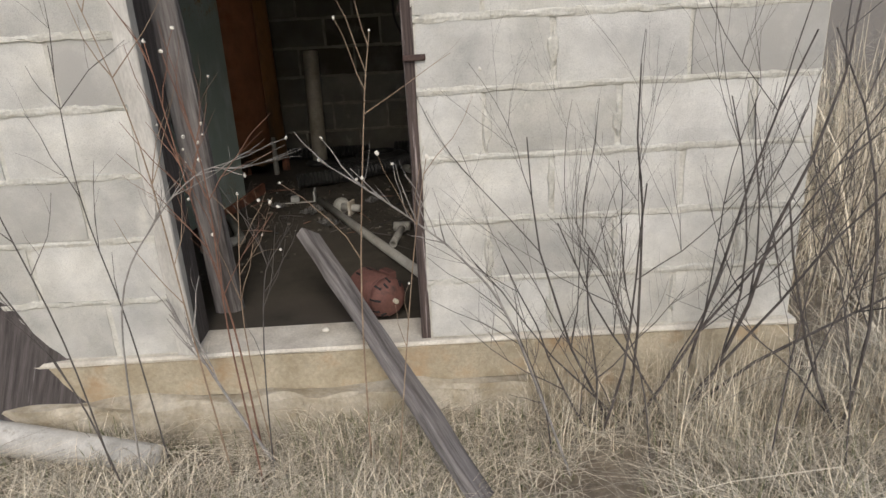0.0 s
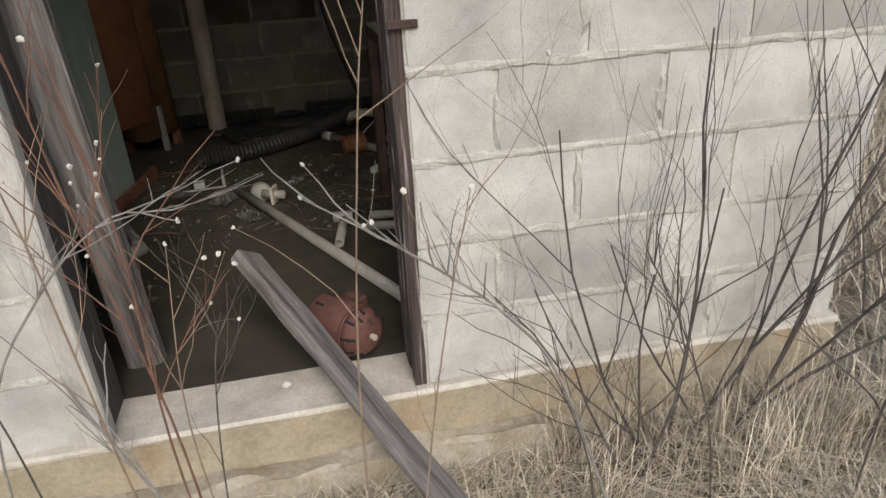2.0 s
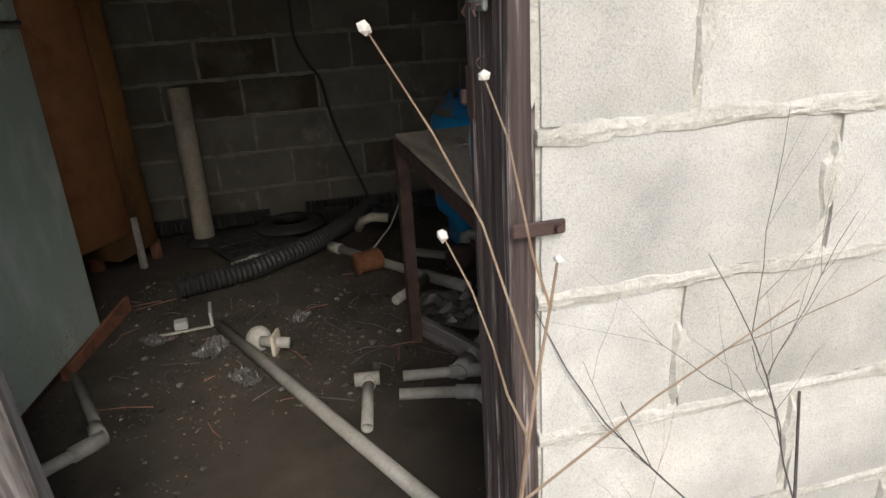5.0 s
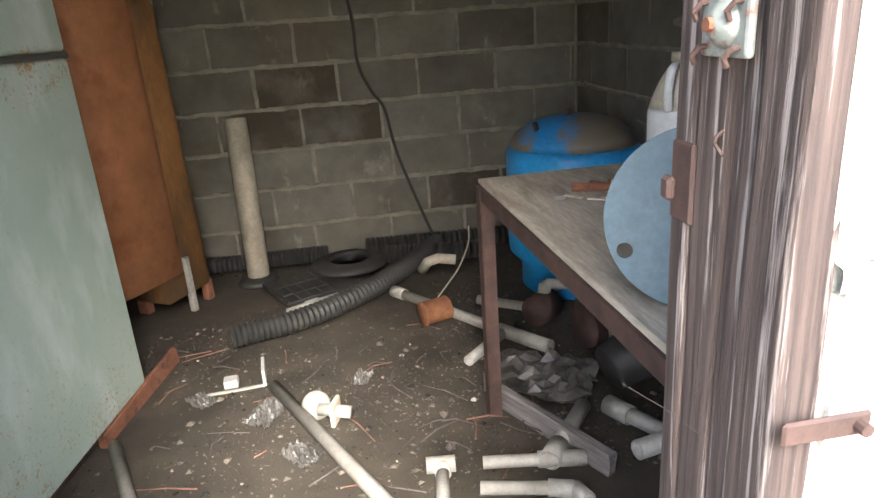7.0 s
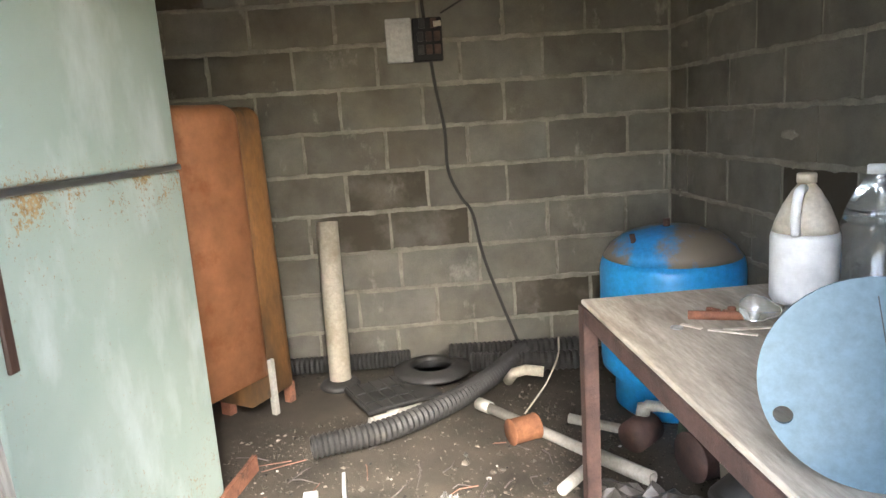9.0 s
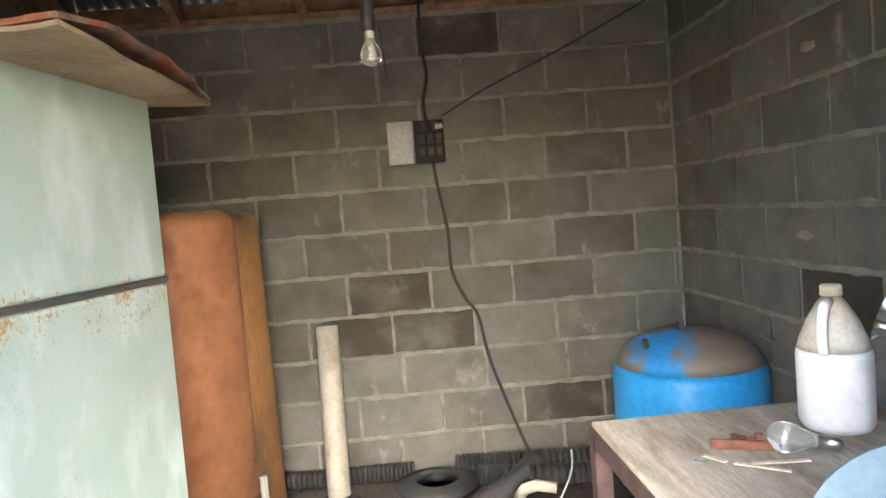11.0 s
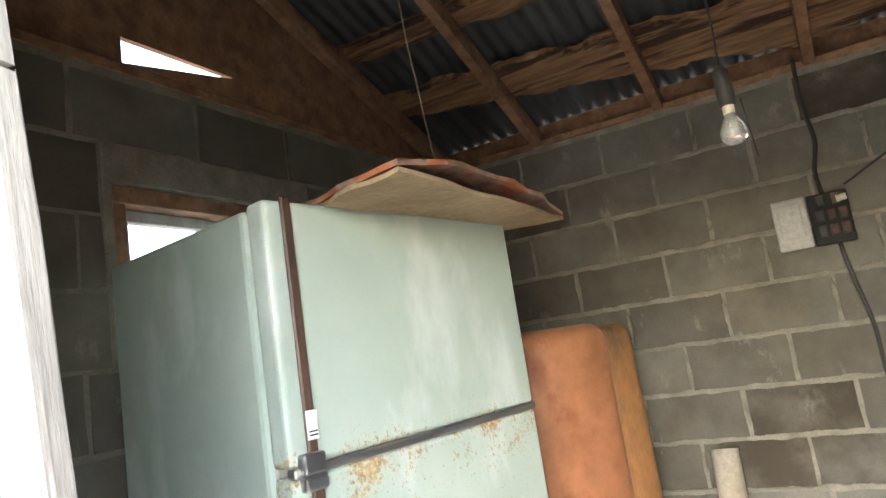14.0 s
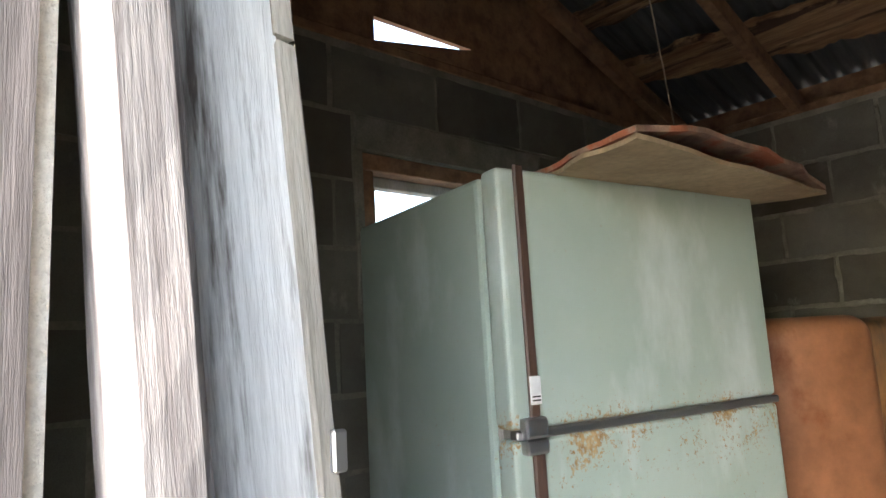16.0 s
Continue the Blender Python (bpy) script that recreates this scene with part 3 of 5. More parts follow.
def rotten_board(x0, y0, w0, x1, y1, w1, seed):
    """A wide board lying on the rafters, its edges broken away and its underside split."""
    n, k = int((x1 - x0) / 0.022), 9
    verts, faces = [], []
    for layer in (0, 1):
        for i in range(n + 1):
            u = i / n
            x, yc, w = x0 + (x1 - x0) * u, y0 + (y1 - y0) * u, w0 + (w1 - w0) * u
            for j in range(k + 1):
                v = j / k - 0.5
                e = noise.noise((x * 9, seed + v * 3, seed)) * 0.03 + noise.noise((x * 34, v * 5, seed)) * 0.012
                y = yc + v * w + e * abs(v) * 2
                split = abs(noise.noise((x * 2.2, v * 14, seed * 2.0))) * 0.018
                z = roof_z(y) + (0.092 + split if layer == 0 else 0.132)
                verts.append((x + (noise.noise((v * 20, seed, 3.0)) * 0.05 if i in (0, n) else 0), y, z))
    m, q = (n + 1) * (k + 1), k + 1
    for i in range(n):
        for j in range(k):
            c = i * q + j
            faces += [(c, c + 1, c + q + 1, c + q), (m + c, m + c + q, m + c + q + 1, m + c + 1)]
        for c in (i * q, i * q + k):
            faces.append((c, c + q, m + c + q, m + c))
    for j in range(k):
        for c in (j, n * q + j):
            faces.append((c, c + 1, m + c + 1, m + c))
    return tagged(raw("purlin", verts, faces, M_BEAM), "wide rotten split board lying across the rafters", "board", "roof purlins")


rotten_board(-1.98, 2.67, 0.12, -0.145, 2.97, 0.29, 1.0)
rotten_board(-0.14, 2.99, 0.2, 0.98, 3.08, 0.13, 2.0)
rotten_board(-1.98, 2.32, 0.09, 1.0, 2.5, 0.1, 3.0)


def tin(y0, y1, lift):
    """Corrugated sheet with a thickness, ribs up the slope."""
    n = 560
    verts, faces = [], []
    for layer in (0, 0.0015):
        for i in range(n + 1):
            x = -2.35 + 3.9 * i / n
            w = 0.009 * math.sin(2 * math.pi * x / 0.067)
            for y in (y0, y1):
                verts.append((x, y, roof_z(y) + lift + w + layer))
    m = (n + 1) * 2
    for i in range(n):
        a = 2 * i
        faces += [(a, a + 1, a + 3, a + 2), (m + a, m + a + 2, m + a + 3, m + a + 1)]
    return verts, faces


roof = structure(new("ceiling"), "dark corrugated tin roof on open rafters")
for y0, y1 in ((RIDGE_Y - 0.04, BACK + 0.42), (RIDGE_Y + 0.04, -0.3)):
    ob = raw("roof_sheet", *tin(y0, y1, 0.2), M_ROOF)
    ob.parent = roof
    for f in ob.data.polygons:
        f.use_smooth = True

# gable boards over the left wall, with a broken gap that lets the sky in
def gable(x, hole, parent):
    th = 0.022
    zb = PLATE
    rows = 4
    span = 0.165
    for r in range(rows):
        bm = bmesh.new()
        z0, z1 = zb + r * span - 0.002, zb + (r + 1) * span
        e = RIDGE_Y - max(0.0, (z0 - PLATE - 0.19)) / SLOPE
        y0, y1 = RIDGE_Y - e - 0.02, RIDGE_Y + e + 0.02
        xo = x - 0.004 * r
        if hole and r == 0:
            for lo, hi in (((y0, z0), (1.28, z1)), ((1.71, z0), (y1, z1))):
                box((xo - th, lo[0], lo[1]), (xo, hi[0], hi[1]), 0, 1, bm)
            q = [bm.verts.new((xo + dx, y, z)) for dx in (-th, 0) for y, z in ((1.28, z0), (1.71, z0), (1.71, z0 + 0.108), (1.28, z0 + 0.03))]
            for f in ((0, 1, 2, 3), (7, 6, 5, 4), (3, 2, 6, 7), (0, 3, 7, 4), (1, 5, 6, 2)):
                bm.faces.new([q[i] for i in f])
            q = [bm.verts.new((xo + dx, y, z)) for dx in (-th, 0) for y, z in ((1.28, z0 + 0.112), (1.71, z0 + 0.113), (1.71, z1), (1.28, z1))]
            for f in ((0, 1, 2, 3), (7, 6, 5, 4), (0, 4, 5, 1), (3, 2, 6, 7)):
                bm.faces.new([q[i] for i in f])
        else:
            box((xo - th, y0, z0), (xo, y1, z1), 0, 1, bm)
        part("board", bm, M_RAFTER, parent)


gable(LEFT - 0.05, True, structure(new("gable_left"), "dark brown board gable with a broken gap"))
gable(RIGHT + T, False, structure(new("gable_right"), "dark brown board gable"))
structure(part("top_plate", box((LEFT - T + 0.02, T, TOP), (LEFT - 0.003, BACK, PLATE), 0.004), M_RAFTER), "brown wooden top plate on the side wall")
structure(part("top_plate", box((RIGHT + 0.003, T, TOP), (RIGHT + T, BACK, PLATE), 0.004), M_RAFTER), "brown wooden top plate on the side wall")

# eave boards close the gap under the tin except near the right corner
structure(part("eave_board", box((LEFT - 0.2, BACK + 0.13, PLATE), (0.35, BACK + 0.15, PLATE + 0.112)), M_RAFTER), "dark board closing the eave")
structure(part("eave_board", box((LEFT - 0.2, 0.03, PLATE), (RIGHT + 0.2, 0.05, PLATE + 0.11)), M_RAFTER), "dark board closing the eave")

# ---- window in the left wall ----
window = structure(new("window_1"), "small wooden window with a dusty pane")
for nm, lo, hi in (("window_lintel", (LEFT - 0.15, WY0, WZ1 - 0.05), (LEFT - 0.02, WY1, WZ1)), ("window_sill", (LEFT - 0.15, WY0, WZ0), (LEFT - 0.02, WY1, WZ0 + 0.04)),
                   ("window_frame", (LEFT - 0.15, WY0, WZ0 + 0.04), (LEFT - 0.03, WY0 + 0.055, WZ1 - 0.05)), ("lintel", (LEFT - 0.03, WY0 - 0.028, WZ1 + 0.002), (LEFT + 0.001, WY1 + 0.028, 10 * BM)), ("reveal", (LEFT - 0.03, WY0 - 0.028, 7 * BM), (LEFT - 0.001, WY0 - 0.002, WZ1)), ("window_frame", (LEFT - 0.15, WY1 - 0.05, WZ0 + 0.04), (LEFT - 0.03, WY1, WZ1 - 0.05)),
                   ("sash_rail", (LEFT - 0.12, WY0 + 0.05, WZ1 - 0.085), (LEFT - 0.08, WY1 - 0.05, WZ1 - 0.05)), ("sash_stile", (LEFT - 0.12, WY0 + 0.055, WZ0 + 0.04), (LEFT - 0.08, WY0 + 0.095, WZ1 - 0.085))):
    part(nm, box(lo, hi, 0.003), M_MORTAR_IN if nm in ("lintel", "reveal") else M_CASING if nm == "sash_rail" else M_RAFTER, window)
pane = part("pane", box((LEFT - 0.102, WY0 + 0.09, WZ0 + 0.04), (LEFT - 0.098, WY1 - 0.05, WZ1 - 0.085)), M_GLASS, window)
pane.visible_shadow = False

# ---- door frame ----
frame_thing = structure(new("door_1"), "weathered open doorway with dark timber posts")
part("casing", rough_plank(2.03, 0.06, 0.05, 30, 0.004, 3), M_CASING, frame_thing, "chipped limewashed casing board", pose(DOOR_L - 0.006, 0.012, 0.0))
part("jamb_liner", rough_plank(2.03, 0.014, 0.13, 20, 0.002, 4), M_DARKWOOD, frame_thing, "dark weathered jamb liner, grain showing", pose(DOOR_L + 0.008, 0.105, 0.0))
part("door_post", rough_plank(2.03, 0.095, 0.05, 30, 0.006, 7), M_GREYWOOD, frame_thing, "grey weathered splintered post", pose(-0.752, 0.335, 0.0, 4.1, -1.3, 0))
part("door_post", rough_plank(2.03, 0.034, 0.05, 40, 0.004, 9), M_JAMB, frame_thing, "blackened post with raised grain", pose(-0.011, 0.03, 0.0))
part("stop_strip", rough_plank(2.03, 0.022, 0.03, 34, 0.003, 12), M_JAMB, frame_thing, "", pose(-0.011, 0.07, 0.0))
part("reveal_board", rough_plank(2.03, 0.03, 0.04, 40, 0.004, 14), M_JAMB, frame_thing, "", pose(-0.012, 0.105, 0.0))
part("reveal_board", rough_plank(2.03, 0.034, 0.03, 40, 0.004, 17), M_JAMB, frame_thing, "", pose(-0.012, 0.14, 0.0))
hk = part("hook_plate", box((-0.036, 0.056, 1.15), (-0.029, 0.112, 1.192), 0.003, 2), M_FLAKED, frame_thing, "white painted rusty hook plate")
part("boss", lathe([(0.0, 0.012), (0.008, 0.011), (0.015, 0.004), (0.017, 0.0)], 18), M_FLAKED, hk, "", pose(-0.035, 0.082, 1.172, 0, -90, 0), True)
part("bolt", tube([(-0.05, 0.082, 1.172), (-0.044, 0.082, 1.172)], 0.005, 8), M_RUST, hk)
for by, bz in ((0.064, 1.186), (0.104, 1.186), (0.064, 1.157), (0.104, 1.157)):
    part("bent_nail", tube([(-0.034, by, bz), (-0.041, by, bz), (-0.044, by + 0.004, bz - 0.006), (-0.041, by + 0.005, bz - 0.012)], 0.0022, 6), M_RUSTSTEEL, hk)
kp = part("keeper", box((-0.033, 0.118, 1.02), (-0.028, 0.15, 1.085), 0.002), M_RUSTSTEEL, frame_thing, "rusty steel keeper plate")
part("keeper_lug", box((-0.041, 0.138, 1.036), (-0.033, 0.153, 1.056), 0.003), M_RUSTSTEEL, kp)
part("bent_nail", tube(smooth_path([(-0.03, 0.085, 1.1), (-0.038, 0.082, 1.094), (-0.036, 0.074, 1.085)], 4), 0.0014, 6), M_RUSTSTEEL, frame_thing)
part("head", box((DOOR_L, 0.01, 1.99), (DOOR_R, 0.18, 2.04), 0.004), M_DARKWOOD, frame_thing)
lt = part("latch", box((-0.03, -0.01, 0.902), (0.036, -0.005, 0.92), 0.002), M_RUSTSTEEL, frame_thing, "rusty steel hasp")
part("bolt", tube([(0.026, -0.018, 0.911), (0.026, -0.004, 0.911)], 0.005, 8), M_RUSTSTEEL, lt)

# painted lining boards behind the post
part("lining_board", rough_plank(2.03, 0.022, 0.12, 24, 0.0015, 20), M_PAINTWOOD, frame_thing, "flaking white painted lining board", pose(-0.79, 0.418, 0.0, 4.1, -1.3, 0))
part("lining_strip", rough_plank(1.62, 0.034, 0.02, 24, 0.0025, 31), M_WORNEDGE, frame_thing, "", pose(-0.79, 0.485, 0.0, 4.1, -1.3, 0))
part("lining_strip", rough_plank(0.4, 0.03, 0.02, 8, 0.0025, 32), M_WORNEDGE, frame_thing, "", pose(-0.827, 0.369, 1.622, 4.1, -1.3, 0))
part("strike_plate", box((-0.792, 0.39, 1.235), (-0.784, 0.404, 1.27), 0.002), M_CHROME, frame_thing)

# ---- ground ----
def ground_z(x, y):
    return -0.30 + 0.05 * noise.noise((x * 0.5, y * 0.5, 3.0)) + 0.02 * noise.noise((x * 2.2, y * 2.2, 8.0)) - 0.012 * max(0.0, -y - 1) - 0.02 * min(3, max(0.0, x - 1.2))


def axis(lo, hi, far):
    near = [lo + (hi - lo) * i / 70 for i in range(71)]
    return [-far, -far * 0.3, -60, -25, -12] + near + [12, 25, 60, far * 0.3, far]


xs, ys = axis(-5, 7, 900), axis(-5, 7, 900)
gv = []
for x in xs:
    for y in ys:
        gv.append((x, y, ground_z(max(-6, min(8, x)), max(-6, min(8, y))) - (0.25 if (-1.9 < x < 1.0 and 0.2 < y < 3.1) else 0)))
ny = len(ys)
gf = [(i * ny + j, (i + 1) * ny + j, (i + 1) * ny + j + 1, i * ny + j + 1) for i in range(len(xs) - 1) for j in range(ny - 1)]
structure(raw("ground", gv, gf, M_SOIL), "thatchy brown soil with dead grass")

# ---- room: refrigerator ----
FA = 9.5
fridge = thing("refrigerator", "pale green two-door refrigerator, rust along the seams", "refrigerator", pose(-1.19, 1.04, 0.0, 0, 0, -FA))
FW, FD = 0.847, 0.668
part("body", box((-FD, 0.0, 0.03), (-0.075, FW, 1.685), 0.012, 2), M_FRIDGE_SIDE, fridge)
part("gasket", box((-0.078, 0.015, 0.06), (-0.058, FW - 0.015, 1.675)), M_CASING, fridge)
fd = part("freezer_door", box((-0.06, -0.004, 1.168), (0.0, FW, 1.69), 0.012, 3), M_FRIDGE, fridge)
ld = part("fridge_door", box((-0.06, -0.004, 0.05), (0.0, FW, 1.150), 0.012, 3), M_FRIDGE, fridge)
part("kick_plate", box((-0.07, 0.02, 0.0), (-0.04, FW - 0.02, 0.05)), M_RUSTSTEEL, fridge)
part("seam_trim", box((-0.02, 0.0, 1.1505), (0.006, FW, 1.1675), 0.003), M_CHROME, fridge, "tarnished chrome strip")
part("handle", box((0.001, 0.034, 1.19), (0.011, 0.058, 1.695), 0.003), M_BROWNTRIM, fd, "brown woodgrain handle strip")
part("handle_cap", box((-0.004, 0.012, 1.152), (0.02, 0.068, 1.192), 0.006, 2), M_CHROME, fd)
part("badge", box((0.0125, 0.032, 1.215), (0.0145, 0.06, 1.27), 0.001), M_WHITEPLASTIC, fd)
for zz in (1.222, 1.229):
    part("badge_mark", box((0.015, 0.036, zz), (0.0155, 0.056, zz + 0.003)), M_DARK, fd)
part("handle", box((0.001, 0.034, 0.8), (0.012, 0.062, 1.128), 0.003), M_BROWNTRIM, ld, "brown woodgrain handle strip")
part("handle_cap", box((-0.004, 0.012, 1.122), (0.02, 0.068, 1.1498), 0.006, 2), M_CHROME, ld)


def warped_board():
    """A delaminating sheet: curled upper ply over a sagging lower ply."""
    low, up = bmesh.new(), bmesh.new()
    n, k = 16, 10
    def sheet(bm, lift, th, curl, seed):
        grid = []
        for layer in (0, th):
            g = []
            for i in range(n + 1):
                row = []
                for j in range(k + 1):
                    u, v = i / n, j / k
                    e = noise.noise((u * 7 + seed, v * 7, seed)) * 0.03
                    x = -0.52 + 0.75 * u + (e if i in (0, n) else 0)
                    y = 0.26 * (1 - u) + (0.885 - 0.26 * (1 - u)) * v + (e if j in (0, k) else 0)
                    z = lift + layer + curl * (u ** 2) * (4 * v * (1 - v)) * 0.045 * (1 + 0.5 * noise.noise((v * 5, seed, 2.0))) - 0.012 * u
                    row.append(bm.verts.new((x, y, z + noise.noise((u * 9, v * 9, seed)) * 0.003)))
                g.append(row)
            grid.append(g)
        a, b = grid
        for i in range(n):
            for j in range(k):
                bm.faces.new((a[i][j], a[i][j + 1], a[i + 1][j + 1], a[i + 1][j]))
                bm.faces.new((b[i][j], b[i + 1][j], b[i + 1][j + 1], b[i][j + 1]))
        for j in range(k):
            bm.faces.new((a[0][j], b[0][j], b[0][j + 1], a[0][j + 1]))
            bm.faces.new((a[n][j], a[n][j + 1], b[n][j + 1], b[n][j]))
        for i in range(n):
            bm.faces.new((a[i][0], a[i + 1][0], b[i + 1][0], b[i][0]))
            bm.faces.new((a[i][k], b[i][k], b[i + 1][k], a[i + 1][k]))
        return bm
    return sheet(low, 0.0, 0.01, 0.0, 1.0), sheet(up, 0.012, 0.012, 1.0, 5.0)


low, up = warped_board()
bd = thing("warped_board", "warped delaminating plywood sheet lying on the refrigerator", "board", pose(-1.13, 1.09, 1.692, 0, 1.2, 0))
M_PLY = material("damp_plywood", (0.2, 0.145, 0.085), (0.38, 0.29, 0.185), 5, 0.85, 0.4, 50)
M_ROT = material("rotten_veneer", (0.14, 0.07, 0.05), (0.42, 0.3, 0.22), 9, 0.9, 0.9, 40, stain=(0.28, 0.09, 0.045), stain_scale=9, stain_from=0.48, stain_to=0.56)
part("lower_ply", low, M_PLY, bd)
part("upper_ply", up, M_ROT, bd, "curled rotten veneer with a rust-red edge")

# ---- orange metal casing behind the refrigerator ----
casing = thing("heater_casing", "tall orange enamelled metal heater casing, scorched at the top", "heater casing", pose(-1.0, 2.60, 0.0, 0, 0, 58))


def shell(w, d, h, r, z0):
    bm = box((-w, -0.0, z0), (0, d, h))
    es = [e for e in bm.edges if abs(e.verts[0].co.x) < 1e-6 and abs(e.verts[1].co.x) < 1e-6 and (e.verts[0].co.z + e.verts[1].co.z) / 2 > h * 0.4]
    tops = [e for e in bm.edges if e.verts[0].co.z > h - 1e-4 and e.verts[1].co.z > h - 1e-4]
    bmesh.ops.bevel(bm, geom=list(set(es + tops)), offset=r, segments=6, affect="EDGES", profile=0.5)
    return bm


part("front_shell", shell(0.6, 0.16, 1.37, 0.07, 0.2), M_ORANGE, casing, "", None, True)
part("side_shell", shell(0.3, 0.26, 1.36, 0.06, 0.09), M_SOOTORANGE, casing, "", pose(0.165, 0.02, 0, 0, -1.2, 0), True)
for x in (-0.55, 0.0):
    part("leg", box((x - 0.02, 0.002, 0.0), (x + 0.008, 0.03, 0.26), 0.003), M_PVC if x > -0.1 else M_RUST, casing)
part("leg", box((0.11, 0.03, 0.0), (0.15, 0.07, 0.1), 0.003), M_RUST, casing)
part("leg", box((-0.1, 0.2, 0.0), (-0.06, 0.26, 0.1), 0.003), M_RUST, casing)

# ---- upright pipe ----
solid("upright_pipe", tube([(-0.75, 2.885, 0.0), (-0.762, 3.045, 0.79)], 0.054, 24, None, True, 0.006), M_PVCOLD, "yellowed plastic drain pipe leaning upright against the wall", "pipe", None, "", True)
solid("pipe_collar", lathe([(0.09, 0), (0.1, 0.012), (0.085, 0.03), (0.06, 0.032)], 28), M_BLACKPLASTIC, "dusty round collar round the pipe foot", "collar", pose(-0.752, 2.86, 0.0), "", True)

# ---- blue pressure tank ----
tank = thing("pressure_tank", "bright blue steel pressure tank with a dusty dome", "tank", pose(0.705, 2.37, 0.0) @ Matrix.Diagonal((0.955, 0.955, 0.9, 1)))
part("shell", lathe([(0.22, 0.0), (0.24, 0.02), (0.24, 0.14), (0.295, 0.2), (0.3, 0.24), (0.3, 0.66), (0.296, 0.69), (0.285, 0.72)], 48), M_BLUETANK, tank, "", None, True)
part("dome", lathe([(0.286, 0.7195), (0.255, 0.77), (0.2, 0.815), (0.12, 0.842), (0.05, 0.85), (0.0, 0.851)], 48), M_TANKTOP, tank, "blue dome, dust lying on top", None, True)
part("air_valve", tube([(-0.02, 0.0, 0.845), (-0.02, 0.0, 0.885)], 0.014, 10), M_RUSTSTEEL, tank)
part("valve", tube([(-0.19, -0.08, 0.80), (-0.2, -0.085, 0.84)], 0.012, 8), M_RUSTSTEEL, tank)
part("rating_plate", box((-0.2, -0.232, 0.06), (-0.12, -0.222, 0.1), 0.001), M_PVC, tank, "", pose(0, 0.03, 0.0))

# ---- steel table ----
table = thing("work_table", "steel-framed table with a bare weathered wooden top", "table", pose(0.08, 1.445, 0.0, 0, 0, 1))
TW, TL, TZ = 0.86, 1.30, 0.755
part("tabletop", box((0.004, -TL, TZ - 0.014), (TW, -0.0, TZ), 0.003), M_TABLETOP, table)
for nm, lo, hi in (("apron", (0, -TL, TZ - 0.056), (0.012, -0.004, TZ - 0.015)), ("apron", (0.012, -0.006, TZ - 0.056), (TW, 0.004, TZ - 0.015)), ("apron", (0.012, -TL, TZ - 0.056), (TW, -TL + 0.006, TZ - 0.015))):
    part(nm, box(lo, hi, 0.001), M_RUSTSTEEL, table)
for x, y in ((0.0, -0.04), (TW - 0.04, -0.04), (0.0, -TL), (TW - 0.04, -TL)):
    lg = bmesh.new()
    box((x, y, 0), (x + 0.04, y + 0.006, TZ - 0.015), 0, 1, lg)
    box((x, y, 0), (x + 0.006, y + 0.04, TZ - 0.015), 0, 1, lg)
    part("leg", lg, M_RUSTSTEEL, table, "", pose(-0.003, 0.002, 0))


def jug(m, clear=False):
    body = M_GLASS if clear else M_WHITEPLASTIC
    j = thing("plastic_jug", "clear dusty plastic gallon jug" if clear else "white plastic gallon jug with a grimy shoulder", "jug", m)
    part("body", lathe([(0.05, 0.0), (0.066, 0.006), (0.074, 0.02), (0.075, 0.165), (0.072, 0.178)], 36), body, j, "", None, True)
    part("shoulder", lathe([(0.0715, 0.1785), (0.066, 0.2), (0.05, 0.24), (0.03, 0.275), (0.02, 0.288), (0.019, 0.292)], 36), body if clear else M_GRIME, j, "", None, True)
    part("neck", lathe([(0.0, 0.292), (0.0215, 0.2925), (0.0215, 0.312), (0.019, 0.315), (0.0, 0.3151)], 24), M_GRIME if not clear else M_WHITEPLASTIC, j, "", None, True)
    part("handle", tube(smooth_path([(-0.02, -0.02, 0.282), (-0.046, -0.045, 0.272), (-0.056, -0.052, 0.22), (-0.052, -0.05, 0.178)], 5), [0.011] * 16, 10), M_WHITEPLASTIC if not clear else body, j, "", None, True)
    return j


jug(pose(0.575, 1.255, TZ, 0, 0, 0))
jug(pose(0.80, 1.33, TZ, 0, 0, 20), True)

# blue round lid propped on the table
lid = thing("barrel_lid", "scuffed blue plastic round lid with a hole, propped up", "lid", Matrix.Translation((0.194, 0.478, 0.757)) @ pose(0, 0, 0, 0, 0, -30) @ pose(0, 0, 0, -4, 0, 0))


def lid_mesh():
    R, th, hr, hx, hz = 0.136, 0.006, 0.012, -0.104, 0.086
    bm = bmesh.new()
    n = 48
    outs, inns = [], []
    for y in (0, th):
        outs.append([bm.verts.new((R * math.cos(2 * math.pi * i / n), y, R + R * math.sin(2 * math.pi * i / n))) for i in range(n)])
        inns.append([bm.verts.new((hx + hr * math.cos(2 * math.pi * i / n), y, hz + hr * math.sin(2 * math.pi * i / n))) for i in range(n)])
    for i in range(n):
        j = (i + 1) % n
        for k, flip in ((0, False), (1, True)):
            f = [outs[k][i], outs[k][j], inns[k][j], inns[k][i]]
            bm.faces.new(f[::-1] if flip else f)
        bm.faces.new((outs[0][j], outs[0][i], outs[1][i], outs[1][j]))
        bm.faces.new((inns[0][i], inns[0][j], inns[1][j], inns[1][i]))
    return bm


part("disc", lid_mesh(), M_BLUEPLASTIC, lid)
part("seam", box((0.036, -0.0012, 0.026), (0.0372, -0.0002, 0.246)), M_CABLE, lid, "", pose(0, 0, 0, 0, -10, 0))

